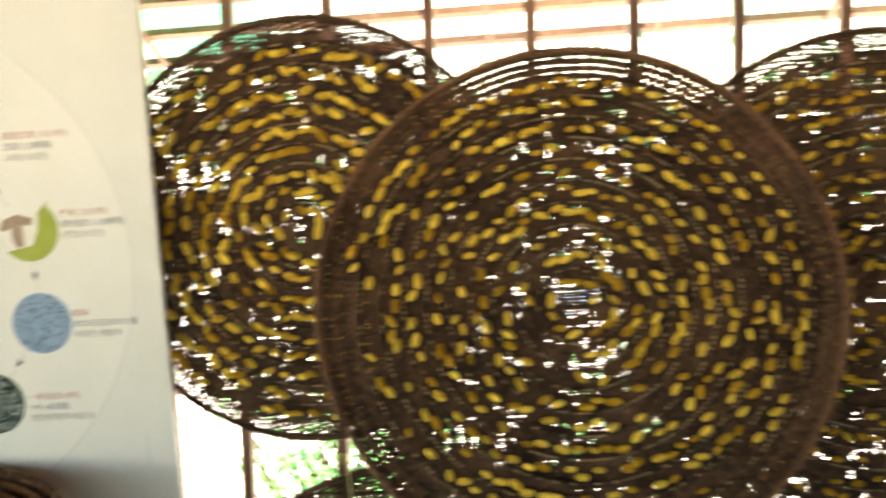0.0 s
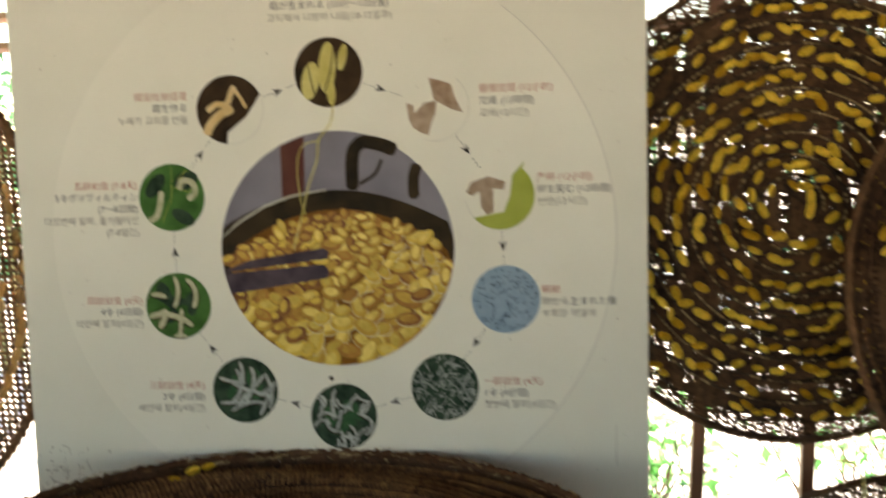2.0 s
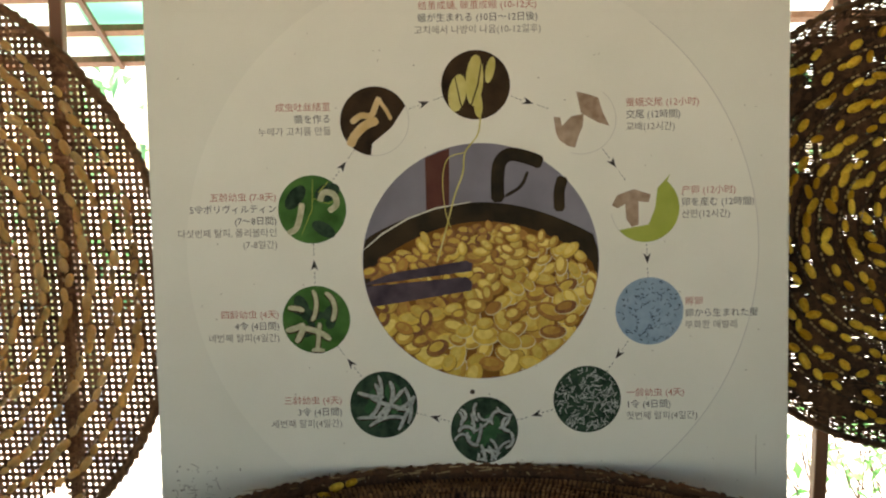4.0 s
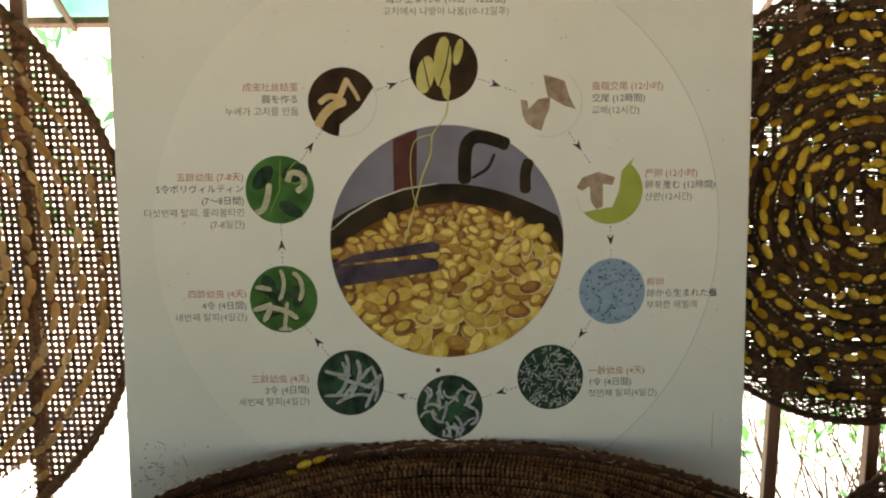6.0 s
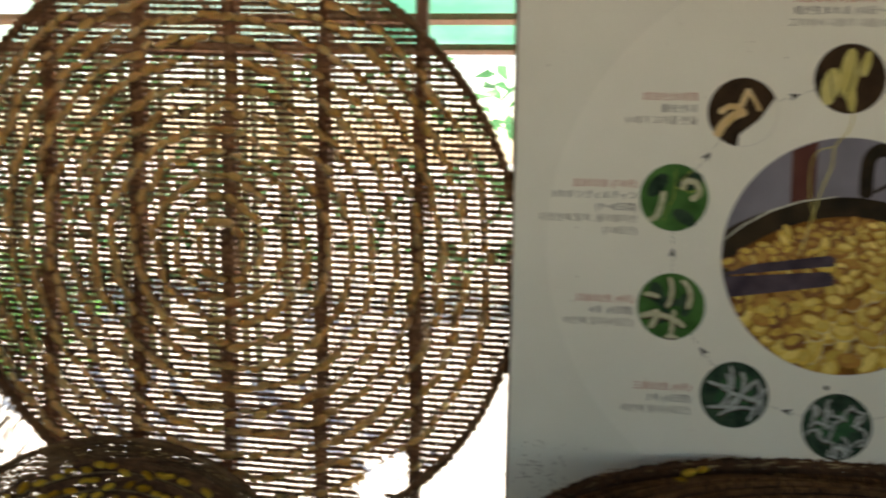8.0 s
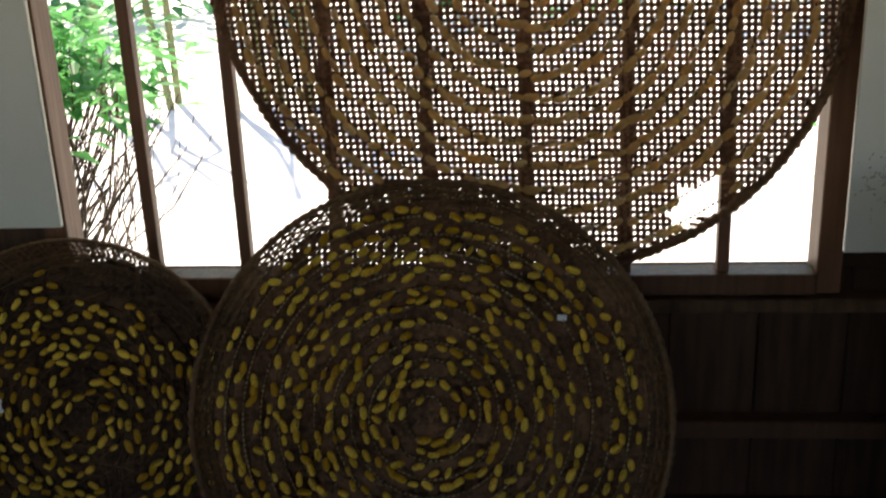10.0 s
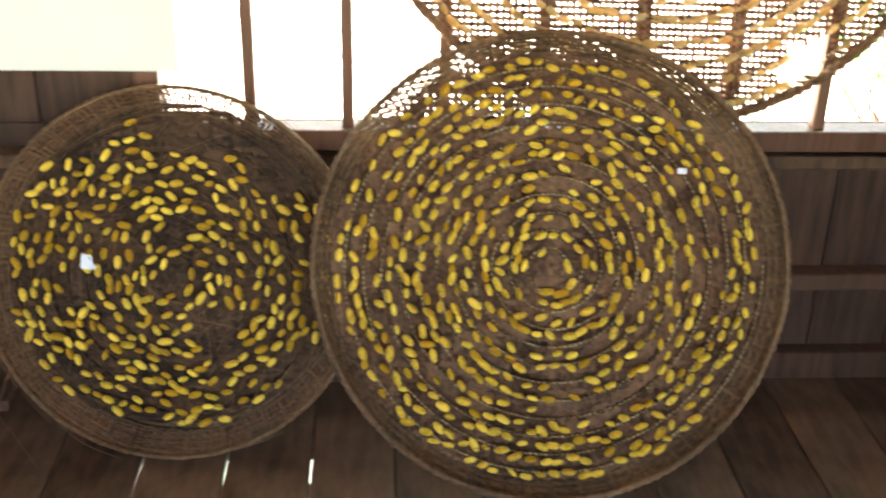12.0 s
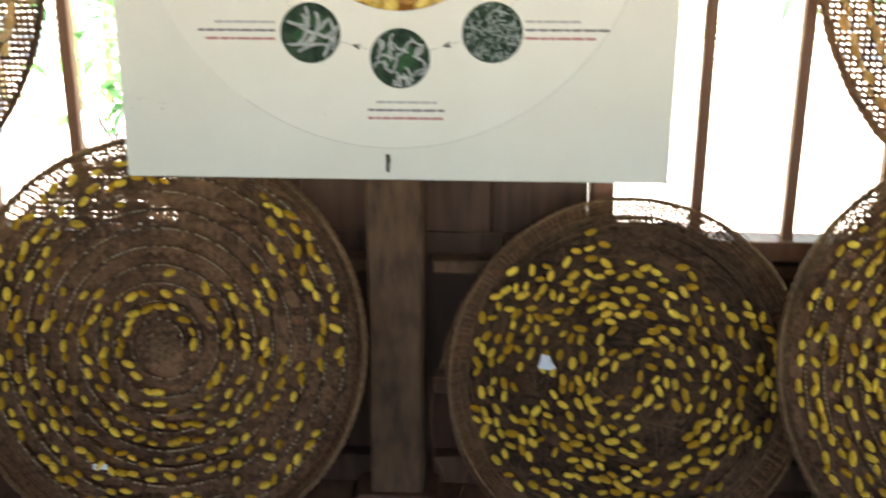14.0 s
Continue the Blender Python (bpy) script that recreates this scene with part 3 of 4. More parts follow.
POT_DULL = material("print_dull", (0.17, 0.055, 0.008), (0.46, 0.21, 0.022), 0.45, (90, 90, 90), 9.0, 0.0, "island", spread=0.4)

RING = [(0.015, 1.503), (0.203, 1.438), (0.316, 1.278), (0.323, 1.091), (0.209, 0.931), (0.021, 0.877), (-0.162, 0.927), (-0.281, 1.086), (-0.283, 1.286), (-0.167, 1.442)]


def worms(rng, u, v, r, count, length, wide, y, curl=1.2):
    out = []
    while len(out) < count:
        a, q = rng.uniform(0, 2 * math.pi), r * math.sqrt(rng.random()) * 0.95
        pu, pv, w = u + q * math.cos(a), v + q * math.sin(a), rng.uniform(0, 2 * math.pi)
        bend = rng.uniform(-curl, curl)
        pts = []
        for k in range(11):
            if (pu - u) ** 2 + (pv - v) ** 2 > (r * 0.97) ** 2:
                break
            pts.append((pu, pv))
            w += bend / 10 + rng.gauss(0, 0.05)
            pu, pv = pu + math.cos(w) * length / 10, pv + math.sin(w) * length / 10
        if len(pts) > 4:
            out.append(flat_stroke(pts, wide * rng.uniform(0.8, 1.2), y - 0.0001 * len(out) / count))
    return merge(*out)


def photo_pot(board, y):
    """The round picture of a pan full of floating cocoons."""
    rng = random.Random(77)
    u0, v0, r = 0.019, 1.186, 0.2135
    P = lambda px, py: (u0 + (px - 432) / 412 * r, v0 - (py - 421) / 412 * r)
    ph = part("pot_picture", flat_disc(u0, v0, r, y, 96), POT_GREY, board, "round picture of yellow cocoons in a dark pan")
    inside = lambda p: (p[0] - u0) ** 2 + (p[1] - v0) ** 2 < (r * 0.995) ** 2

    def clip(pts):
        res = []
        for a, b in pts:
            d = math.hypot(a - u0, b - v0)
            k = min(1.0, r * 0.996 / d) if d else 1
            res.append((u0 + (a - u0) * k, v0 + (b - v0) * k))
        return res
    part("post_print", flat_poly(clip([P(245, 57), P(328, 20), P(326, 230), P(246, 240)]), y - 0.0004), POT_RUST, ph)
    part("pipe_print", merge(flat_stroke(smooth([P(495, 215), P(495, 130), P(505, 75), P(540, 50), P(600, 62), P(650, 82)]), 0.024, y - 0.0004), flat_stroke(smooth([P(708, 250), P(708, 180), P(722, 130)]), 0.02, y - 0.0004),
                             flat_stroke(smooth([P(520, 195), P(575, 160), P(600, 110)]), 0.006, y - 0.0004)), POT_DARK, ph)
    top = [P(24 + 40 * k, 375 - 162 * math.sin(math.pi * min(1, max(0, (40 * k + 60) / 930))) ** 0.9) for k in range(21)]
    low_arc = [(u0 + r * 0.996 * math.cos(a), v0 + r * 0.996 * math.sin(a)) for a in (math.radians(5) - math.radians(190) * k / 40 for k in range(41))]
    part("pan_print", flat_poly(clip(top) + low_arc, y - 0.0008), POT_DARK, ph)
    soup = [P(60 + 38 * k, 430 - 150 * math.sin(math.pi * k / 20) ** 0.8) for k in range(21)]
    part("broth_print", flat_poly(clip(soup) + low_arc[3:-6], y - 0.0012), POT_BROTH, ph)
    part("pan_edge_print", flat_stroke(clip([P(22, 372), P(90, 318), P(180, 266), P(280, 231), P(400, 212)]), 0.003, y - 0.0012), WORM, ph)
    ov, sh, ed, dull, rimmed, placed = [], [], [], [], [], []
    for k in range(2600):
        px, py = rng.uniform(40, 830), rng.uniform(270, 820)
        edge = 430 - 150 * math.sin(math.pi * max(0, min(1, (px - 60) / 760))) ** 0.8
        if py < edge + 12:
            continue
        s = (0.55 + 0.75 * (py - 270) / 520) * rng.uniform(0.75, 1.15)
        a, b = 0.0205 * s * rng.uniform(0.8, 1.2), 0.0128 * s
        u, v = P(px, py)
        if math.hypot(u - u0, v - v0) > r * 0.985 or any((u - p) ** 2 + (v - q) ** 2 < (0.72 * (b + c)) ** 2 for p, q, c in placed):
            continue
        placed.append((u, v, b))
        turn = rng.gauss(0, 0.7) + (0.9 if rng.random() < 0.3 else 0)
        yy = y - 0.002 - 0.0000035 * len(placed)
        pale = px + py > 1000 and rng.random() < 0.6
        cut = lambda o: ([(p[0], o[0][0][1], p[1]) for p in clip([(q[0], q[2]) for q in o[0]])], o[1])
        (rimmed if pale else ed).append(flat_oval(u + 0.0005, v - 0.0009, a * 1.05, b * 1.07, turn, yy + 0.0000018))
        brown = rng.random() < 1.0 * max(0.12, 1 - (px + 0.8 * py - 420) / 560)
        (dull if brown else ov).append(flat_oval(u, v, a, b, turn, yy))
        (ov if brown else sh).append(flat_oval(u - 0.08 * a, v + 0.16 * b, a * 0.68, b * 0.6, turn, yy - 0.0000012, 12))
    part("cocoon_edge_print", merge(*map(cut, ed)), POT_EDGE, ph)
    part("cocoon_edge_print", merge(*map(cut, rimmed)), POT_RIM, ph)
    part("cocoon_print", merge(*map(cut, dull)), POT_DULL, ph)
    part("cocoon_print", merge(*map(cut, ov)), POT_COCOON, ph)
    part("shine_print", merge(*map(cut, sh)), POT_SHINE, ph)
    part("tongs_print", merge(flat_poly(clip([P(26, 490), P(120, 455), P(380, 415), P(402, 425), P(400, 452), P(30, 496)]), y - 0.0052), flat_poly(clip([P(30, 500), P(380, 472), P(402, 490), P(398, 520), P(45, 575)]), y - 0.0052)), POT_TONG, ph)
    part("thread_print", merge(flat_stroke(smooth([P(440, -90), P(428, -20), P(384, 40), P(375, 110), P(345, 190), P(315, 300), P(280, 420)]), 0.0028, y - 0.0056), flat_stroke(smooth([P(384, 40), P(325, 60), P(305, 130), P(312, 240), P(330, 300)]), 0.0018, y - 0.0056)), SILK_YELLOW, ph)


def board_art(board, words):
    y = -0.0008
    rng = random.Random(31)
    part("round_field", flat_disc(0.004, 1.205, 0.516, -0.0004, 96), FIELD, board, "lighter cream circle")
    part("circle_outline", flat_ring(0.004, 1.205, 0.516, 0.0018, y, 96, -2.2, 0.9), INK_LINE, board)
    photo_pot(board, y)
    r = 0.0615
    discs = [BROWN_DARK, None, None, BLUE, GREEN_DARK, GREEN_DARK, GREEN_DARK, GREEN, GREEN, BROWN_DARK]
    names = ["silk_picture", "moth_picture", "egg_laying_picture", "egg_picture", "hatchling_picture", "young_worm_picture", "worm_picture", "worm_picture", "leaf_picture", "spinning_picture"]
    for i, (u, v) in enumerate(RING):
        if discs[i] is None:
            ob = part(names[i], flat_ring(u, v, r, 0.0012, y, 48, -1.9 if i == 1 else 3.3, 0.9 if i == 1 else 5.2), INK_LINE, board)
        elif i == 9:
            ob = part(names[i], flat_ring(u, v, r, 0.0012, y, 48), INK_LINE, board)
            part("dark_print", flat_poly([(u + r * math.cos(a), v + r * math.sin(a)) for a in (math.radians(25) + math.radians(238) * k / 30 for k in range(31))] + [(u - 0.005, v - 0.04), (u + 0.03, v - 0.012)], y - 0.0004), BROWN_DARK, ob)
        else:
            ob = part(names[i], flat_disc(u, v, r, y), discs[i], board)
        yy = y - 0.0008
        if i == 0:
            part("silk_print", merge(flat_oval(u - 0.033, v - 0.014, 0.034, 0.016, 1.4, yy), flat_oval(u - 0.002, v + 0.008, 0.046, 0.016, 1.5, yy - 0.0001), flat_oval(u + 0.026, v + 0.026, 0.024, 0.008, 1.35, yy - 0.0002), flat_oval(u + 0.004, v - 0.036, 0.022, 0.008, 1.6, yy - 0.0003)), SILK_YELLOW, ob)
            part("twig_print", merge(flat_stroke([(u + 0.014, v + 0.058), (u + 0.004, v), (u - 0.016, v - 0.058)], 0.003, yy - 0.0006), flat_stroke([(u - 0.04, v + 0.03), (u - 0.028, v - 0.03), (u - 0.02, v - 0.055)], 0.0025, yy - 0.0006)), BROWN_DARK, ob)
        elif i == 1:
            part("moth_print", merge(flat_poly([(u - 0.05, v + 0.006), (u - 0.038, v + 0.004), (u - 0.033, v - 0.022), (u - 0.022, v - 0.048), (u - 0.04, v - 0.036), (u - 0.046, v - 0.022)], yy),
                                     flat_poly([(u - 0.036, v - 0.012), (u - 0.018, v + 0.006), (u + 0.004, v + 0.01), (u + 0.002, v - 0.012), (u - 0.006, v - 0.03), (u - 0.012, v - 0.05), (u - 0.026, v - 0.046)], yy - 0.0002),
                                     flat_poly([(u - 0.009, v + 0.05), (u + 0.014, v + 0.044), (u + 0.03, v + 0.038), (u + 0.038, v + 0.012), (u + 0.05, v - 0.012), (u + 0.03, v - 0.006), (u + 0.012, v + 0.004), (u - 0.001, v + 0.012)], yy - 0.0003)), MOTH, ob)
        elif i == 2:
            arc = [(u + r * math.cos(a), v + r * math.sin(a)) for a in (math.radians(-140) + math.radians(190) * k / 24 for k in range(25))]
            part("leaf_print", flat_poly(arc + [(u + 0.045, v + 0.06), (u + 0.022, v + 0.035), (u + 0.018, v - 0.0), (u + 0.006, v - 0.03), (u - 0.02, v - 0.034)], yy), LIME, ob)
            part("moth_print", merge(flat_poly([(u - 0.06, v + 0.006), (u - 0.05, v + 0.024), (u - 0.02, v + 0.034), (u + 0.01, v + 0.024), (u + 0.006, v + 0.01), (u - 0.012, v + 0.012), (u - 0.012, v - 0.03), (u - 0.024, v - 0.034), (u - 0.034, v - 0.02), (u - 0.036, v + 0.008), (u - 0.05, v + 0.0)], yy - 0.0004)), MOTH, ob)
        elif i == 3:
            part("egg_print", worms(rng, u, v, r, 130, 0.006, 0.0016, yy), SPECK, ob)
        elif i == 4:
            part("worm_print", worms(rng, u, v, r, 190, 0.011, 0.0017, yy), WORM_GREY, ob)
        elif i in (5, 6, 7):
            count, long, wide, curl, skin = ((24, 0.038, 0.0052, 3.4, WORM_GREY), (11, 0.07, 0.0072, 1.5, WORM_GREY), (8, 0.06, 0.009, 2.4, WORM_OLIVE))[i - 5]
            lr = random.Random(60 + i)
            patches = [flat_oval(u + r * 0.62 * lr.uniform(-0.7, 0.7), v + r * 0.62 * lr.uniform(-0.7, 0.7), lr.uniform(0.012, 0.024), lr.uniform(0.006, 0.014), lr.uniform(0, 3), yy + 0.0004 - 0.00002 * k) for k in range(7)]
            part("leaf_print", merge(*patches), GREEN_DARK if i == 7 else GREEN_MID, ob)
            part("shade_print", worms(random.Random(50 + i), u, v - 0.0012, r, count, long, wide * 1.4, yy + 0.00012, curl), BROWN_DARK, ob)
            part("worm_print", worms(random.Random(50 + i), u, v, r, count, long, wide, yy, curl), skin, ob)
        elif i == 8:
            part("vein_print", merge(flat_stroke([(u - 0.02, v - 0.045), (u + 0.0, v), (u + 0.002, v + 0.055)], 0.0014, yy), flat_stroke([(u - 0.0, v + 0.02), (u + 0.03, v + 0.01), (u + 0.05, v + 0.02)], 0.0014, yy), flat_stroke([(u + 0.03, v + 0.05), (u + 0.012, v + 0.03)], 0.0014, yy)), LIME, ob)
            part("worm_print", merge(flat_stroke(smooth([(u - 0.018, v + 0.012), (u - 0.022, v - 0.012), (u - 0.03, v - 0.034), (u - 0.045, v - 0.042)]), 0.011, yy - 0.0004), flat_stroke(smooth([(u + 0.014, v + 0.014), (u + 0.022, v + 0.03), (u + 0.04, v + 0.026), (u + 0.044, v + 0.008), (u + 0.03, v - 0.004)]), 0.011, yy - 0.0004)), WORM_OLIVE, ob)
            part("leaf_print", merge(flat_oval(u - 0.03, v + 0.022, 0.026, 0.014, 0.9, yy + 0.0004), flat_oval(u + 0.02, v - 0.036, 0.024, 0.012, 2.6, yy + 0.0004), flat_oval(u + 0.028, v + 0.03, 0.024, 0.016, 0.4, yy + 0.00035)), GREEN_DARK, ob)
        elif i == 9:
            part("worm_print", merge(flat_stroke(smooth([(u - 0.045, v - 0.044), (u - 0.036, v - 0.026), (u - 0.018, v - 0.008), (u + 0.006, v + 0.002)]), 0.016, yy - 0.0004), flat_stroke(smooth([(u - 0.042, v - 0.002), (u - 0.024, v + 0.01), (u - 0.006, v + 0.01), (u + 0.004, v + 0.03), (u + 0.01, v + 0.042)]), 0.011, yy - 0.0006), flat_stroke(smooth([(u + 0.01, v + 0.036), (u + 0.022, v + 0.018), (u + 0.03, v + 0.002)]), 0.007, yy - 0.0005)), SKIN, ob)
    # dashed arrows from picture to picture
    for i in range(10):
        a, b = Vector(RING[i]), Vector(RING[(i + 1) % 10])
        d = (b - a).normalized()
        gap = (b - a).length - 2 * r
        dashes = []
        for k in range(9):
            s = r + 0.004 + gap * k / 9
            e = s + gap / 9 * 0.55
            if abs(k - 4) > 1:
                dashes.append(flat_stroke([tuple(a + d * s), tuple(a + d * e)], 0.0012, y))
        tip = a + d * (r + gap * 0.62)
        n2 = Vector((-d.y, d.x))
        dashes.append(flat_poly([tuple(tip), tuple(tip - d * 0.02 + n2 * 0.007), tuple(tip - d * 0.014), tuple(tip - d * 0.02 - n2 * 0.007)], y))
        part("arrow", merge(*dashes), INK_BLACK, board)
    inks = [INK_RED, INK_BLACK, INK_GREY] if isinstance(words[0][3][0][0], str) else [FAINT_RED, FAINT_BLACK, FAINT_GREY]
    for u, v, align, lines in words:
        for k, (text, colour) in enumerate(lines):
            vv = v - 0.0215 * k - 0.007
            if isinstance(text, float):
                vv = v - 0.0168 * k - 0.011
                u0 = u if align == "LEFT" else u - text if align == "RIGHT" else u - text / 2
                wrng = random.Random(int(text * 1000) + k)
                a = u0
                while a < u0 + text - 0.008:
                    b = min(u0 + text, a + wrng.uniform(0.009, 0.028))
                    part("text_bar", flat_poly([(a, vv), (b, vv), (b, vv + 0.0052), (a, vv + 0.0052)], y), inks[colour], board)
                    a = b + 0.0028
            else:
                part("lettering", lettering(text, u, vv, 0.0166, y, align), inks[colour], board)


def display_board(m, label, words, top, dirt, shift=0.0, bottom=0.625):
    b = thing("display_board", m, label, "sign", "printed display boards")
    part("panel", box(-0.575 + shift, 0.575 + shift, 0.0, 0.014, bottom, top, 0.002), BOARD, b)
    board_art(b, words)
    rng = random.Random(8)
    spots = [flat_oval(rng.uniform(-0.56, 0.56), rng.uniform(0.65, 1.6), rng.uniform(0.0006, 0.0022), rng.uniform(0.0005, 0.0012), rng.uniform(0, 3), -0.00065, 9) for _ in range(dirt)]
    spots += [flat_oval(max(-0.565, rng.gauss(-0.5, 0.03)), rng.gauss(0.77, 0.03), rng.uniform(0.0008, 0.0034), rng.uniform(0.0006, 0.0016), rng.uniform(0, 3), -0.00065, 9) for _ in range(dirt // 2)]
    for _ in range(dirt // 5):
        u, v = rng.gauss(-0.5, 0.035), rng.gauss(0.77, 0.03)
        w, pts = rng.uniform(0, 6.28), []
        for _ in range(5):
            pts.append((max(-0.57, u), v))
            w += rng.gauss(0, 0.5)
            u, v = u + 0.005 * math.cos(w), v + 0.004 * math.sin(w)
        spots.append(flat_stroke(pts, rng.uniform(0.0005, 0.0016), -0.00065))
    part("dirt_speck", merge(*spots), BOARD_DIRT, b)
    return b


EAST = [(0.02, 1.645, "CENTER", [("结茧成蛹, 破茧成蛾 (10-12天)", 0), ("蛾が生まれる (10日～12日後)", 1), ("고치에서 나방이 나옴(10-12일후)", 2)]),
        (0.282, 1.468, "LEFT", [("蚕蛾交尾 (12小时)", 0), ("交尾 (12時間)", 1), ("교배(12시간)", 2)]),
        (0.381, 1.310, "LEFT", [("产卵 (12小时)", 0), ("卵を産む (12時間)", 1), ("산란(12시간)", 2)]),
        (0.387, 1.109, "LEFT", [("孵卵", 0), ("卵から生まれた蚕", 1), ("부화한 애벌레", 2)]),
        (0.280, 0.943, "LEFT", [("一龄幼虫 (4天)", 0), ("1令 (4日間)", 1), ("첫번째 탈피(4일간)", 2)]),
        (-0.238, 0.938, "RIGHT", [("三龄幼虫 (4天)", 0), ("3令 (4日間)", 1), ("세번째 탈피(4일간)", 2)]),
        (-0.348, 1.098, "RIGHT", [("四龄幼虫 (4天)", 0), ("4令 (4日間)", 1), ("네번째 탈피(4일간)", 2)]),
        (-0.347, 1.311, "RIGHT", [("五龄幼虫 (7-8天)", 0), ("5令ポリヴィルティン", 1), ("(7～8日間)", 1), ("다섯번째 탈피, 폴리볼타인", 2), ("(7-8일간)", 2)]),
        (-0.245, 1.470, "RIGHT", [("成虫吐丝结茧", 0), ("繭を作る", 1), ("누에가 고치를 만듦", 2)])]
WEST = [(0.02, 1.645, "CENTER", [(0.20, 2), (0.24, 1), (0.24, 0)]), (0.282, 1.468, "LEFT", [(0.12, 2), (0.15, 1), (0.15, 0)]), (0.381, 1.310, "LEFT", [(0.12, 2), (0.15, 1), (0.15, 0)]),
        (0.387, 1.109, "LEFT", [(0.12, 2), (0.15, 1), (0.15, 0)]), (0.275, 0.962, "LEFT", [(0.12, 2), (0.17, 1), (0.15, 0)]), (0.036, 0.795, "CENTER", [(0.13, 2), (0.165, 1), (0.165, 0)]),
        (-0.228, 0.957, "RIGHT", [(0.13, 2), (0.165, 1), (0.15, 0)]), (-0.348, 1.098, "RIGHT", [(0.12, 2), (0.15, 1), (0.15, 0)]), (-0.347, 1.311, "RIGHT", [(0.12, 2), (0.15, 1), (0.15, 0)]), (-0.245, 1.470, "RIGHT", [(0.12, 2), (0.15, 1), (0.15, 0)])]
board_one = display_board(pose(0, 0, 0), "cream printed board on silk with round pictures and three scripts", EAST, 1.80, 90)
part("screw", flat_disc(0.0, 0.948, 0.0045, -0.0008, 16), IRON, board_one)
part("crack", flat_stroke([(0.517, 0.86), (0.516, 0.80), (0.517, 0.785)], 0.0012, -0.0006), BOARD_DIRT, board_one)
board_two = display_board(pose(-2.61, -0.074, 0.139) @ Matrix.Scale(0.93, 4), "cream printed board on silk with text bars, hung on a post", WEST, 1.80, 12, 0.009, 0.62)
part("nail", tube([(-0.006, -0.004, 0.676), (-0.005, -0.012, 0.660), (-0.006, -0.004, 0.640)], 0.0035), IRON, board_two, "rusty bent nail")

# ---- trays ----


def upright(x, y, z, lean, turn=0.0, roll=0.0):
    """Pose of a tray whose open side faces the room, its top leaning back by so many degrees."""
    return pose(x, y, z, 0, 0, turn) @ pose(0, 0, 0, 90 - lean, 0, 0) @ pose(0, 0, 0, 0, 0, roll)


TORN = [(0.30, -0.45, 0.028), (0.335, -0.455, 0.036), (0.285, -0.49, 0.03), (0.35, -0.42, 0.02)]
tray(upright(-1.172, 0.112, 1.166, 0, 0, 1), 0.604, 0.008, "large open-weave bamboo tray with tan cocoon rows, hung on bars", 11, 820, BAMBOO_OPEN, gap=0.02, steps=(7, 7, 8), side=0.992, pitch=0.046, height=0.016,
     weave_pitch=0.0128, wide=0.0079, across=0.0079, loose=0.08, torn=TORN, bare=TORN, meshes=COCOONS_PALE, base_lift=0.010, spread=0.16, rim=0.012, rim_mat=BAMBOO_GREY, name="hanging_tray", inner=0.03, stray=0.14, chain=0.6, size=1.2, limit=300, group="hanging trays", oval=(1.038, 0.966, -45))
tray(upright(-3.935, 0.112, 1.15, 0), 0.60, 0.008, "large open-weave bamboo tray with tan cocoon rows, hung on bars", 12, 700, BAMBOO_OPEN, gap=0.02, steps=(7, 7, 8), side=0.992, pitch=0.046, height=0.016,
     weave_pitch=0.0128, wide=0.0079, across=0.0079, loose=0.08, meshes=COCOONS_PALE, base_lift=0.010, spread=0.16, rim=0.009, rim_mat=BAMBOO_DARK, name="hanging_tray", inner=0.03, stray=0.14, chain=0.6, size=1.2, limit=200, group="hanging trays")
tray_b = tray(upright(-1.367, -0.098, 0.331, 25), 0.465, 0.045, "brown bamboo tray with yellow cocoons in dotted spirals below the window", 21, 680, BAMBOO_GREY, base_lift=0.017, stitch_mat=STRAW_PALE, strands=90, gap=0.016, dense=0.85, size=1.0, inner=0.028, side=0.94, pitch=0.036, height=0.022, wide=0.0105, across=0.0105, loose=0.25, matted=0.45, oval=(1.0, 0.98, 0), side_mat=BAMBOO_TAN, rim_mat=BAMBOO_TAN, band=30)
tray_a = tray(upright(-2.118, -0.006, 0.272, 17), 0.376, 0.05, "dark bamboo tray with crowded yellow cocoons and a paper tag", 22, 620, BAMBOO_DARK, strands=300, rings=9, ring_fill=0.5, rib_step=0.0125, rib_wide=0.0062, rim=0.0065, dense=0.6, size=1.0, inner=0.03, side=0.91, pitch=0.034, height=0.012, gap=0.0172, outer=0.96, stitched=False, side_mat=BAMBOO_GREY, rim_mat=BAMBOO_TAN, spread=0.5, wide=0.0098, across=0.0098, loose=0.3, matted=0.3, band=110, bare=((0.05, 0.37, 0.13), (0.24, 0.27, 0.11), (-0.17, 0.3, 0.06), (0.01, 0.09, 0.035), (0.09, -0.12, 0.045), (-0.19, -0.03, 0.035), (0.27, -0.2, 0.06)))
tray_c = tray(upright(-3.112, -0.007, 0.325, 16), 0.44, 0.045, "brown bamboo tray with scattered yellow cocoons, leaning beside the post", 23, 430, BAMBOO_GREY, base_lift=0.021, strands=110, gap=0.016, size=1.02, side=0.95, inner=0.045, pitch=0.039, height=0.028, wide=0.0094, across=0.0094, loose=0.3, matted=0.3, core=0.036, ring_fill=0.7, rim_mat=BAMBOO_TAN, band=30, bare=((0.1, 0.26, 0.13), (-0.1, 0.2, 0.1), (0.28, 0.05, 0.06), (0.36, -0.1, 0.06), (0.0, 0.0, 0.07)))
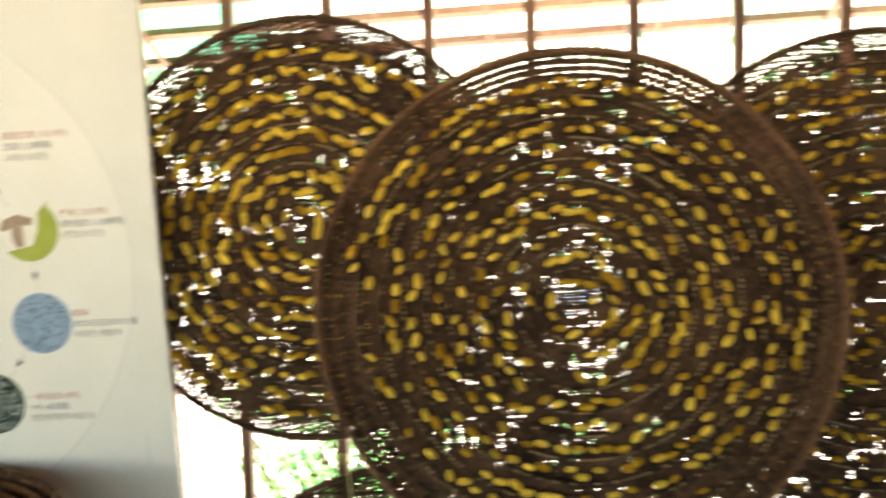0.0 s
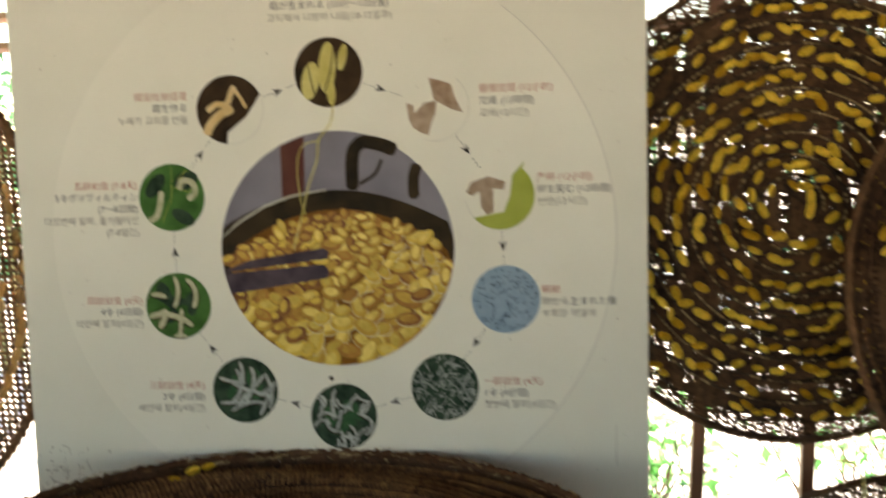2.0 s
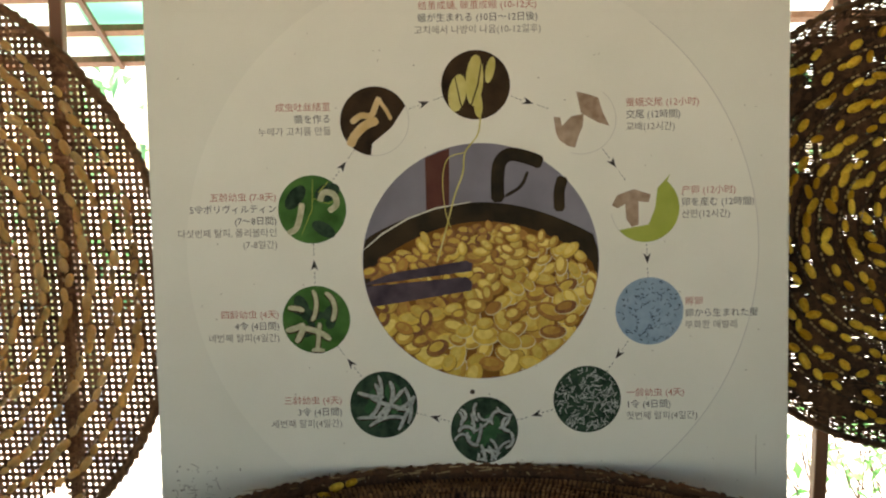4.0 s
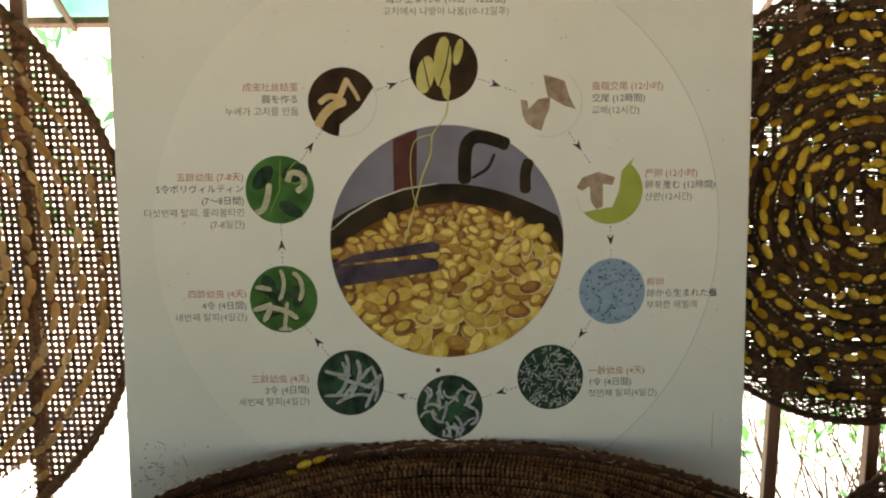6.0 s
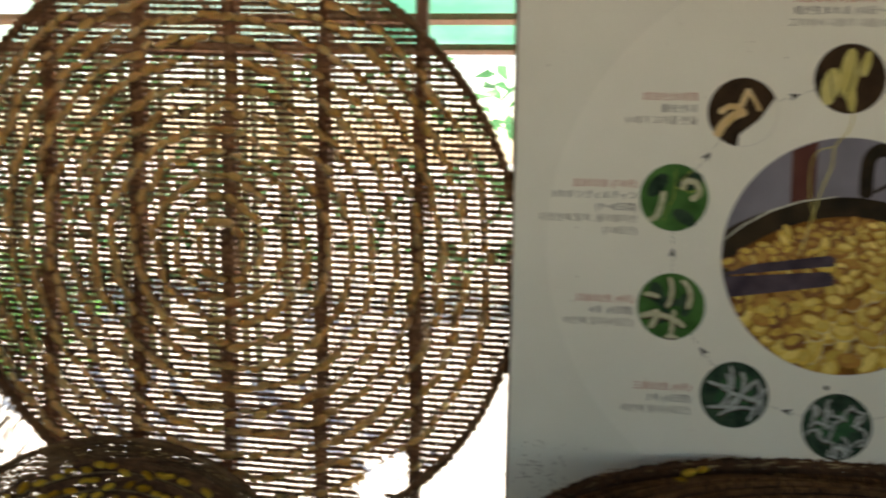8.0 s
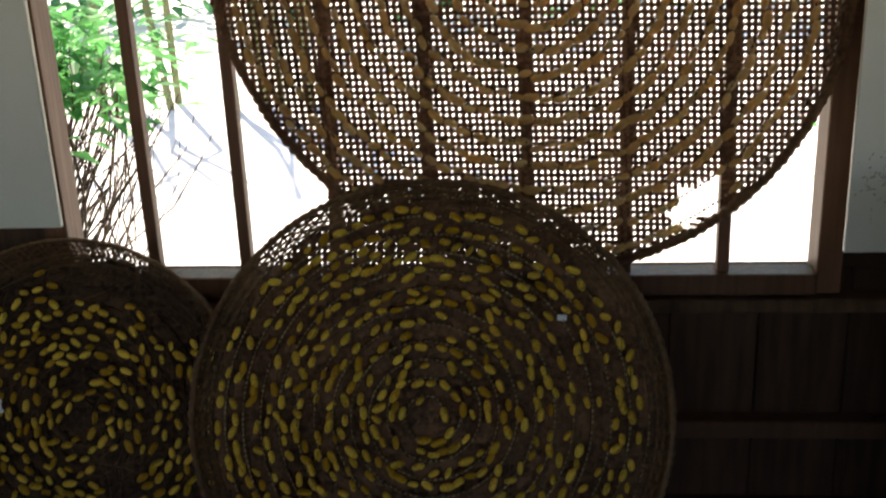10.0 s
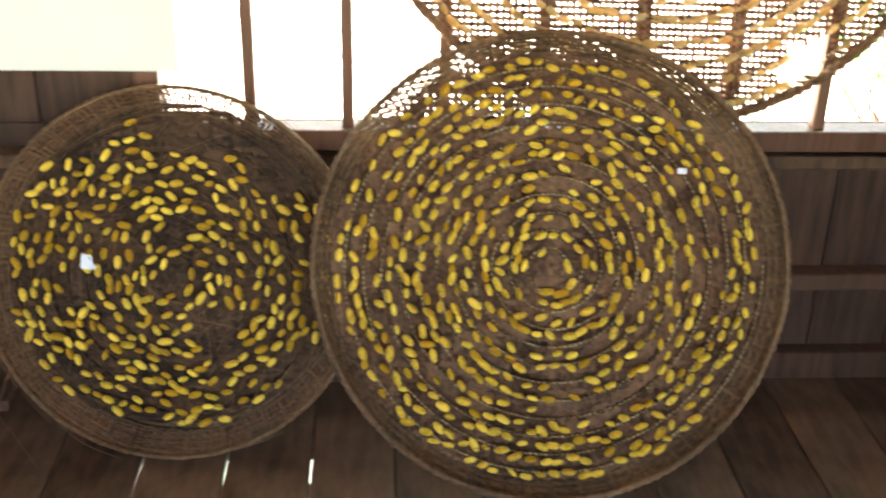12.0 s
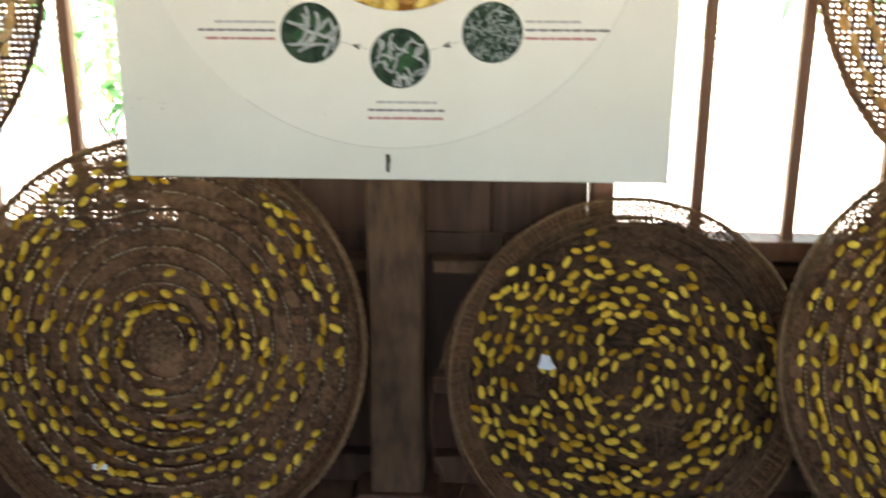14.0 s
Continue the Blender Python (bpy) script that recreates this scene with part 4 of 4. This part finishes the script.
tray(upright(0.85, 0.12, 1.235, 1), 0.43, 0.022, "dark bamboo tray crowded with yellow cocoons, hung beside the board", 24, 800, BAMBOO_DARK, gap=0.0175, stray=0.2, steps=(4, 5, 5, 6, 7, 9), side=0.95, pitch=0.04, height=0.024, wide=0.005, across=0.012, weave_pitch=0.006, pitch_v=0.024, spread=0.4, loose=0.35, base_lift=0.012, stitch_mat=STITCH_TAN, size=1.12, matted=1.5)
tray(upright(1.385, -0.05, 1.083, 16), 0.488, 0.032, "large deep dark bamboo tray with yellow cocoons against the bars", 25, 640, BAMBOO_DARK, strands=80, gap=0.017, stray=0.2, rim_mat=BAMBOO_GREY, stitch_mat=STITCH_TAN, side=0.91, pitch=0.042, height=0.034, base_lift=0.02, wide=0.0052, across=0.013, weave_pitch=0.006, pitch_v=0.024, loose=0.3, matted=1.15, rings=4, ring_fill=0.88, rib_step=0.0145, rib_wide=0.0095, band=24)
tray(upright(1.99, 0.12, 1.06, 1), 0.50, 0.022, "dark bamboo tray with yellow cocoons, hung on the bars", 26, 560, BAMBOO_DARK, gap=0.014, stitch_mat=STITCH_TAN, side=0.95, pitch=0.042, height=0.02, wide=0.0045, across=0.012, weave_pitch=0.006, pitch_v=0.024, loose=0.35, limit=200, matted=1.6, band=30)
tray(upright(1.03, -0.1, 0.325, 20), 0.45, 0.05, "dark bamboo tray with yellow cocoons, leaning below the window", 27, 430, BAMBOO_DARK, stitch_mat=STITCH_TAN, side=0.92, pitch=0.04, height=0.025, wide=0.0045, across=0.012, weave_pitch=0.006, pitch_v=0.024, loose=0.35, limit=150, matted=0.8)
tray(pose(-0.006, -0.52, 0.714), 0.519, 0.094, "deep brown bamboo tray with few yellow cocoons on a chest", 28, 210, BAMBOO_GOLD, stitched=False, picket_mat=STRAW, frayed=420, stray=0.3, bare=((0.0, 0.26, 0.26), (-0.33, 0.1, 0.3), (-0.3, -0.25, 0.22), (0.33, 0.3, 0.16)), side=0.975, inner=0.022, bed=0.056, pitch=0.0275, height=0.087, outer=0.995, ring_fill=1.15,
     wide=0.0118, across=0.0118, rim=0.006, rings=10, base_lift=0.078, rim_mat=BAMBOO_GOLD, bumps=0.7, size=1.05)

# chest below the tray
chest = thing("chest", pose(0.039, -0.5, FLOOR), "dark brown wooden chest below the board", "chest")
part("body", box(-0.50, 0.50, -0.44, 0.46, 0.0, 0.765, 0.004), WOOD_BOX, chest)
part("lid", box(-0.516, 0.516, -0.46, 0.48, 0.765, 0.798, 0.004), WOOD_BOX, chest)

# ---- outside ----
structure("ground", ([(-900, -900, -0.55), (900, -900, -0.55), (900, 900, -0.55), (-900, 900, -0.55)], [(0, 1, 2, 3)]), GROUND, "pale sunlit ground", "ground")


def leaf_mesh(centre, direction, length, wide, up, rng):
    d = Vector(direction).normalized()
    s = d.cross(up).normalized() * wide / 2
    c = Vector(centre)
    droop = Vector((0, 0, -length * rng.uniform(0.1, 0.45)))
    p = [c, c + d * length * 0.4 + s, c + d * length * 0.4 - s, c + d * length * 0.45 + droop * 0.3 + Vector((0, 0, 0.006)), c + d * length + droop]
    return [tuple(q) for q in p], [(0, 1, 3), (0, 3, 2), (1, 4, 3), (3, 4, 2)]


def shrub(x, y, z, height, width, leaves, stems, seed, leaf_len=0.14, low=0.45):
    rng = random.Random(seed)
    t = thing("shrub", pose(x, y, z), "green leafy shrub with bare brown stems", "shrub", "garden shrubs")
    sticks, tips = [], []
    for _ in range(stems):
        a, q = rng.uniform(0, 6.28), width * 0.25 * math.sqrt(rng.random())
        p = Vector((q * math.cos(a), q * math.sin(a), 0))
        pts = [tuple(p)]
        d = Vector((rng.gauss(0, 0.3), rng.gauss(0, 0.3), 1)).normalized()
        n = 6
        for _ in range(n):
            d = (d + Vector((rng.gauss(0, 0.24) - 0.12 * p.x / width, rng.gauss(0, 0.24), 0.08))).normalized()
            p = p + d * height / n * rng.uniform(0.7, 1.1)
            pts.append(tuple(p))
            if p.z > height * low * 0.8:
                tips.append(p.copy())
        sticks.append(tube(pts, 0.007 * rng.uniform(0.4, 1.3), 4, 0.3))
    part("stem", merge(*sticks), TWIG, t)
    out = []
    for _ in range(leaves):
        c = rng.choice(tips) + Vector((rng.gauss(0, width * 0.13), rng.gauss(0, width * 0.13), rng.gauss(0, height * 0.07)))
        if c.z < height * low * rng.uniform(0.94, 1.1):
            continue
        d = Vector((rng.gauss(0, 1), rng.gauss(0, 1), rng.uniform(-0.3, 0.8)))
        out.append(leaf_mesh(c, d, leaf_len * rng.uniform(0.5, 1.2), leaf_len * 0.28, Vector((rng.gauss(0, 0.3), rng.gauss(0, 0.3), 1)), rng))
    part("crown", merge(*out), LEAF, t)
    return t


shrub(-3.2, 1.75, -0.55, 1.52, 0.6, 4600, 400, 41, 0.15, 0.72)
shrub(0.58, 1.85, -0.55, 1.15, 0.7, 900, 170, 43, 0.12, 0.5)
shrub(1.75, 2.1, -0.55, 1.2, 0.8, 420, 80, 44, 0.12, 0.5)


def far_woods():
    rng = random.Random(9)
    out = []
    for k in range(5200):
        x, y = rng.uniform(-20, -6.8) if k < 3600 else rng.uniform(-6.8, 14), rng.uniform(11, 15)
        z = -0.5 + 5.0 * rng.random() ** 0.8 * (0.75 + 0.25 * math.sin(x * 1.3) + 0.2 * math.sin(x * 3.1))
        out.append(leaf_mesh((x, y, z), (rng.gauss(0, 1), rng.gauss(0, 1), rng.uniform(-0.6, 0.6)), rng.uniform(0.25, 0.55), 0.16, Vector((rng.gauss(0, 0.5), rng.gauss(0, 0.5), 1)), rng))
    ob = part("far_trees", merge(*out), LEAF_FAR)
    tagged(ob, "bright green foliage of garden trees behind the house", "trees", kind="stuff")
    canes = [tube([(x, 6.8 + rng.uniform(0, 0.6), -0.55), (x + rng.gauss(0, 0.15), 7.0, 2.2), (x + rng.gauss(0, 0.4), 7.2, 5.0)], 0.035, 6, 0.6) for x in [rng.uniform(-10, -3) for _ in range(30)]]
    ob = part("bamboo_canes", merge(*canes), CANE)
    tagged(ob, "pale bamboo canes standing close together", "bamboo", kind="stuff")


far_woods()

# eave over the windows: sloping battens under pale corrugated sheets
eave = thing("eave", pose(0, 0.19, 2.45), "wooden eave with brown battens under pale green sheets", "roof", kind="structure")
SLOPE = Vector((0, 1.75, -0.72))


def slope_box(x0, x1, s0, s1, h0, h1):
    n = Vector((0, 0.72, 1.75)).normalized()
    bm = bmesh.new()
    vs = [bm.verts.new(Vector((x, 0, 0)) + SLOPE * s + n * h) for x in (x0, x1) for s in (s0, s1) for h in (h0, h1)]
    for q in ((0, 1, 3, 2), (4, 6, 7, 5), (0, 4, 5, 1), (2, 3, 7, 6), (0, 2, 6, 4), (1, 5, 7, 3)):
        bm.faces.new([vs[i] for i in q])
    return bm


for k in range(9):
    part("batten", slope_box(-6.2, 3.6, 0.06 + 0.115 * k, 0.08 + 0.115 * k, 0.0, 0.025), WOOD_BAR, eave)
for k in range(17):
    part("rafter", slope_box(-6.0 + 0.6 * k, -5.984 + 0.6 * k, 0.0, 1.0, -0.014, 0.0), WOOD_BAR, eave)
for k in range(24):
    s0 = (k % 4) / 4
    x0 = -6.2 + (k // 4) * 1.65
    part("sheet", slope_box(x0, x0 + 1.67, s0, s0 + 0.26, 0.03 + 0.006 * (k % 4), 0.032 + 0.006 * (k % 4)), SHEET, eave)
structure("roof", box(-6.2, 3.6, -4.8, 0.25, 2.72, 2.80, 0), WOOD_WALL, "dark roof over the room", "roof")

# ---- small things ----
part("paper_tag", ([(-0.188, 0.015, 0.028), (-0.166, 0.012, 0.034), (-0.164, 0.041, 0.03), (-0.181, 0.047, 0.042), (-0.150, 0.018, 0.046), (-0.158, 0.027, 0.044)], [(0, 1, 2, 3), (1, 4, 5, 2)]), PAPER, tray_a, "curled white paper tag")
part("paper_tag", box(-0.15, -0.118, -0.275, -0.263, 0.026, 0.0275, 0.0), PAPER, tray_c, "small white paper strip")
part("paper_tag", box(0.25, 0.268, 0.182, 0.193, 0.024, 0.0255, 0.0), PAPER, tray_b, "small white paper scrap")
pot = thing("pot", pose(-0.506, -0.05, FLOOR) @ Matrix.Scale(0.8, 4), "small brown clay pot on the floor", "pot")
prof = [(0.03, 0.0), (0.042, 0.02), (0.05, 0.06), (0.054, 0.085), (0.05, 0.086), (0.045, 0.06), (0.036, 0.02), (0.0, 0.012)]
pv, pf = [], []
for i, (r, z) in enumerate(prof):
    pv += [(r * math.cos(2 * math.pi * k / 20), r * math.sin(2 * math.pi * k / 20), z) for k in range(20)]
    if i:
        pf += [((i - 1) * 20 + k, (i - 1) * 20 + (k + 1) % 20, i * 20 + (k + 1) % 20, i * 20 + k) for k in range(20)]
part("body", (pv, pf), CLAY, pot, smooth=True)
for pts in ([(-0.355, 0.10, 0.05), (-0.40, 0.0, 0.06), (-0.41, -0.12, 0.07), (-0.37, -0.23, 0.085), (-0.30, -0.31, 0.12), (-0.24, -0.345, 0.19)],
            [(-0.33, -0.19, 0.05), (-0.355, -0.27, 0.08), (-0.385, -0.335, 0.12)], [(-0.29, -0.24, 0.05), (-0.2, -0.33, 0.065), (-0.1, -0.362, 0.1)], [(-0.372, -0.05, 0.05), (-0.386, 0.05, 0.055), (-0.35, 0.16, 0.052)]):
    part("loose_strand", tube(smooth(pts), 0.0012, 5, 0.6), BAMBOO_GREY, tray_a, "loose thin bamboo strand")
string = thing("string", pose(0.93, -0.02, 0.775), "yellowish string tied to a tray rim", "string")
part("loop", tube([(-0.02, 0.02, 0.02), (-0.01, -0.03, 0.03), (0.0, -0.045, 0.01), (0.004, -0.05, -0.06), (0.008, -0.06, -0.14), (0.006, -0.07, -0.18)], 0.0025, 5, 0.7), SILK_YELLOW, string)
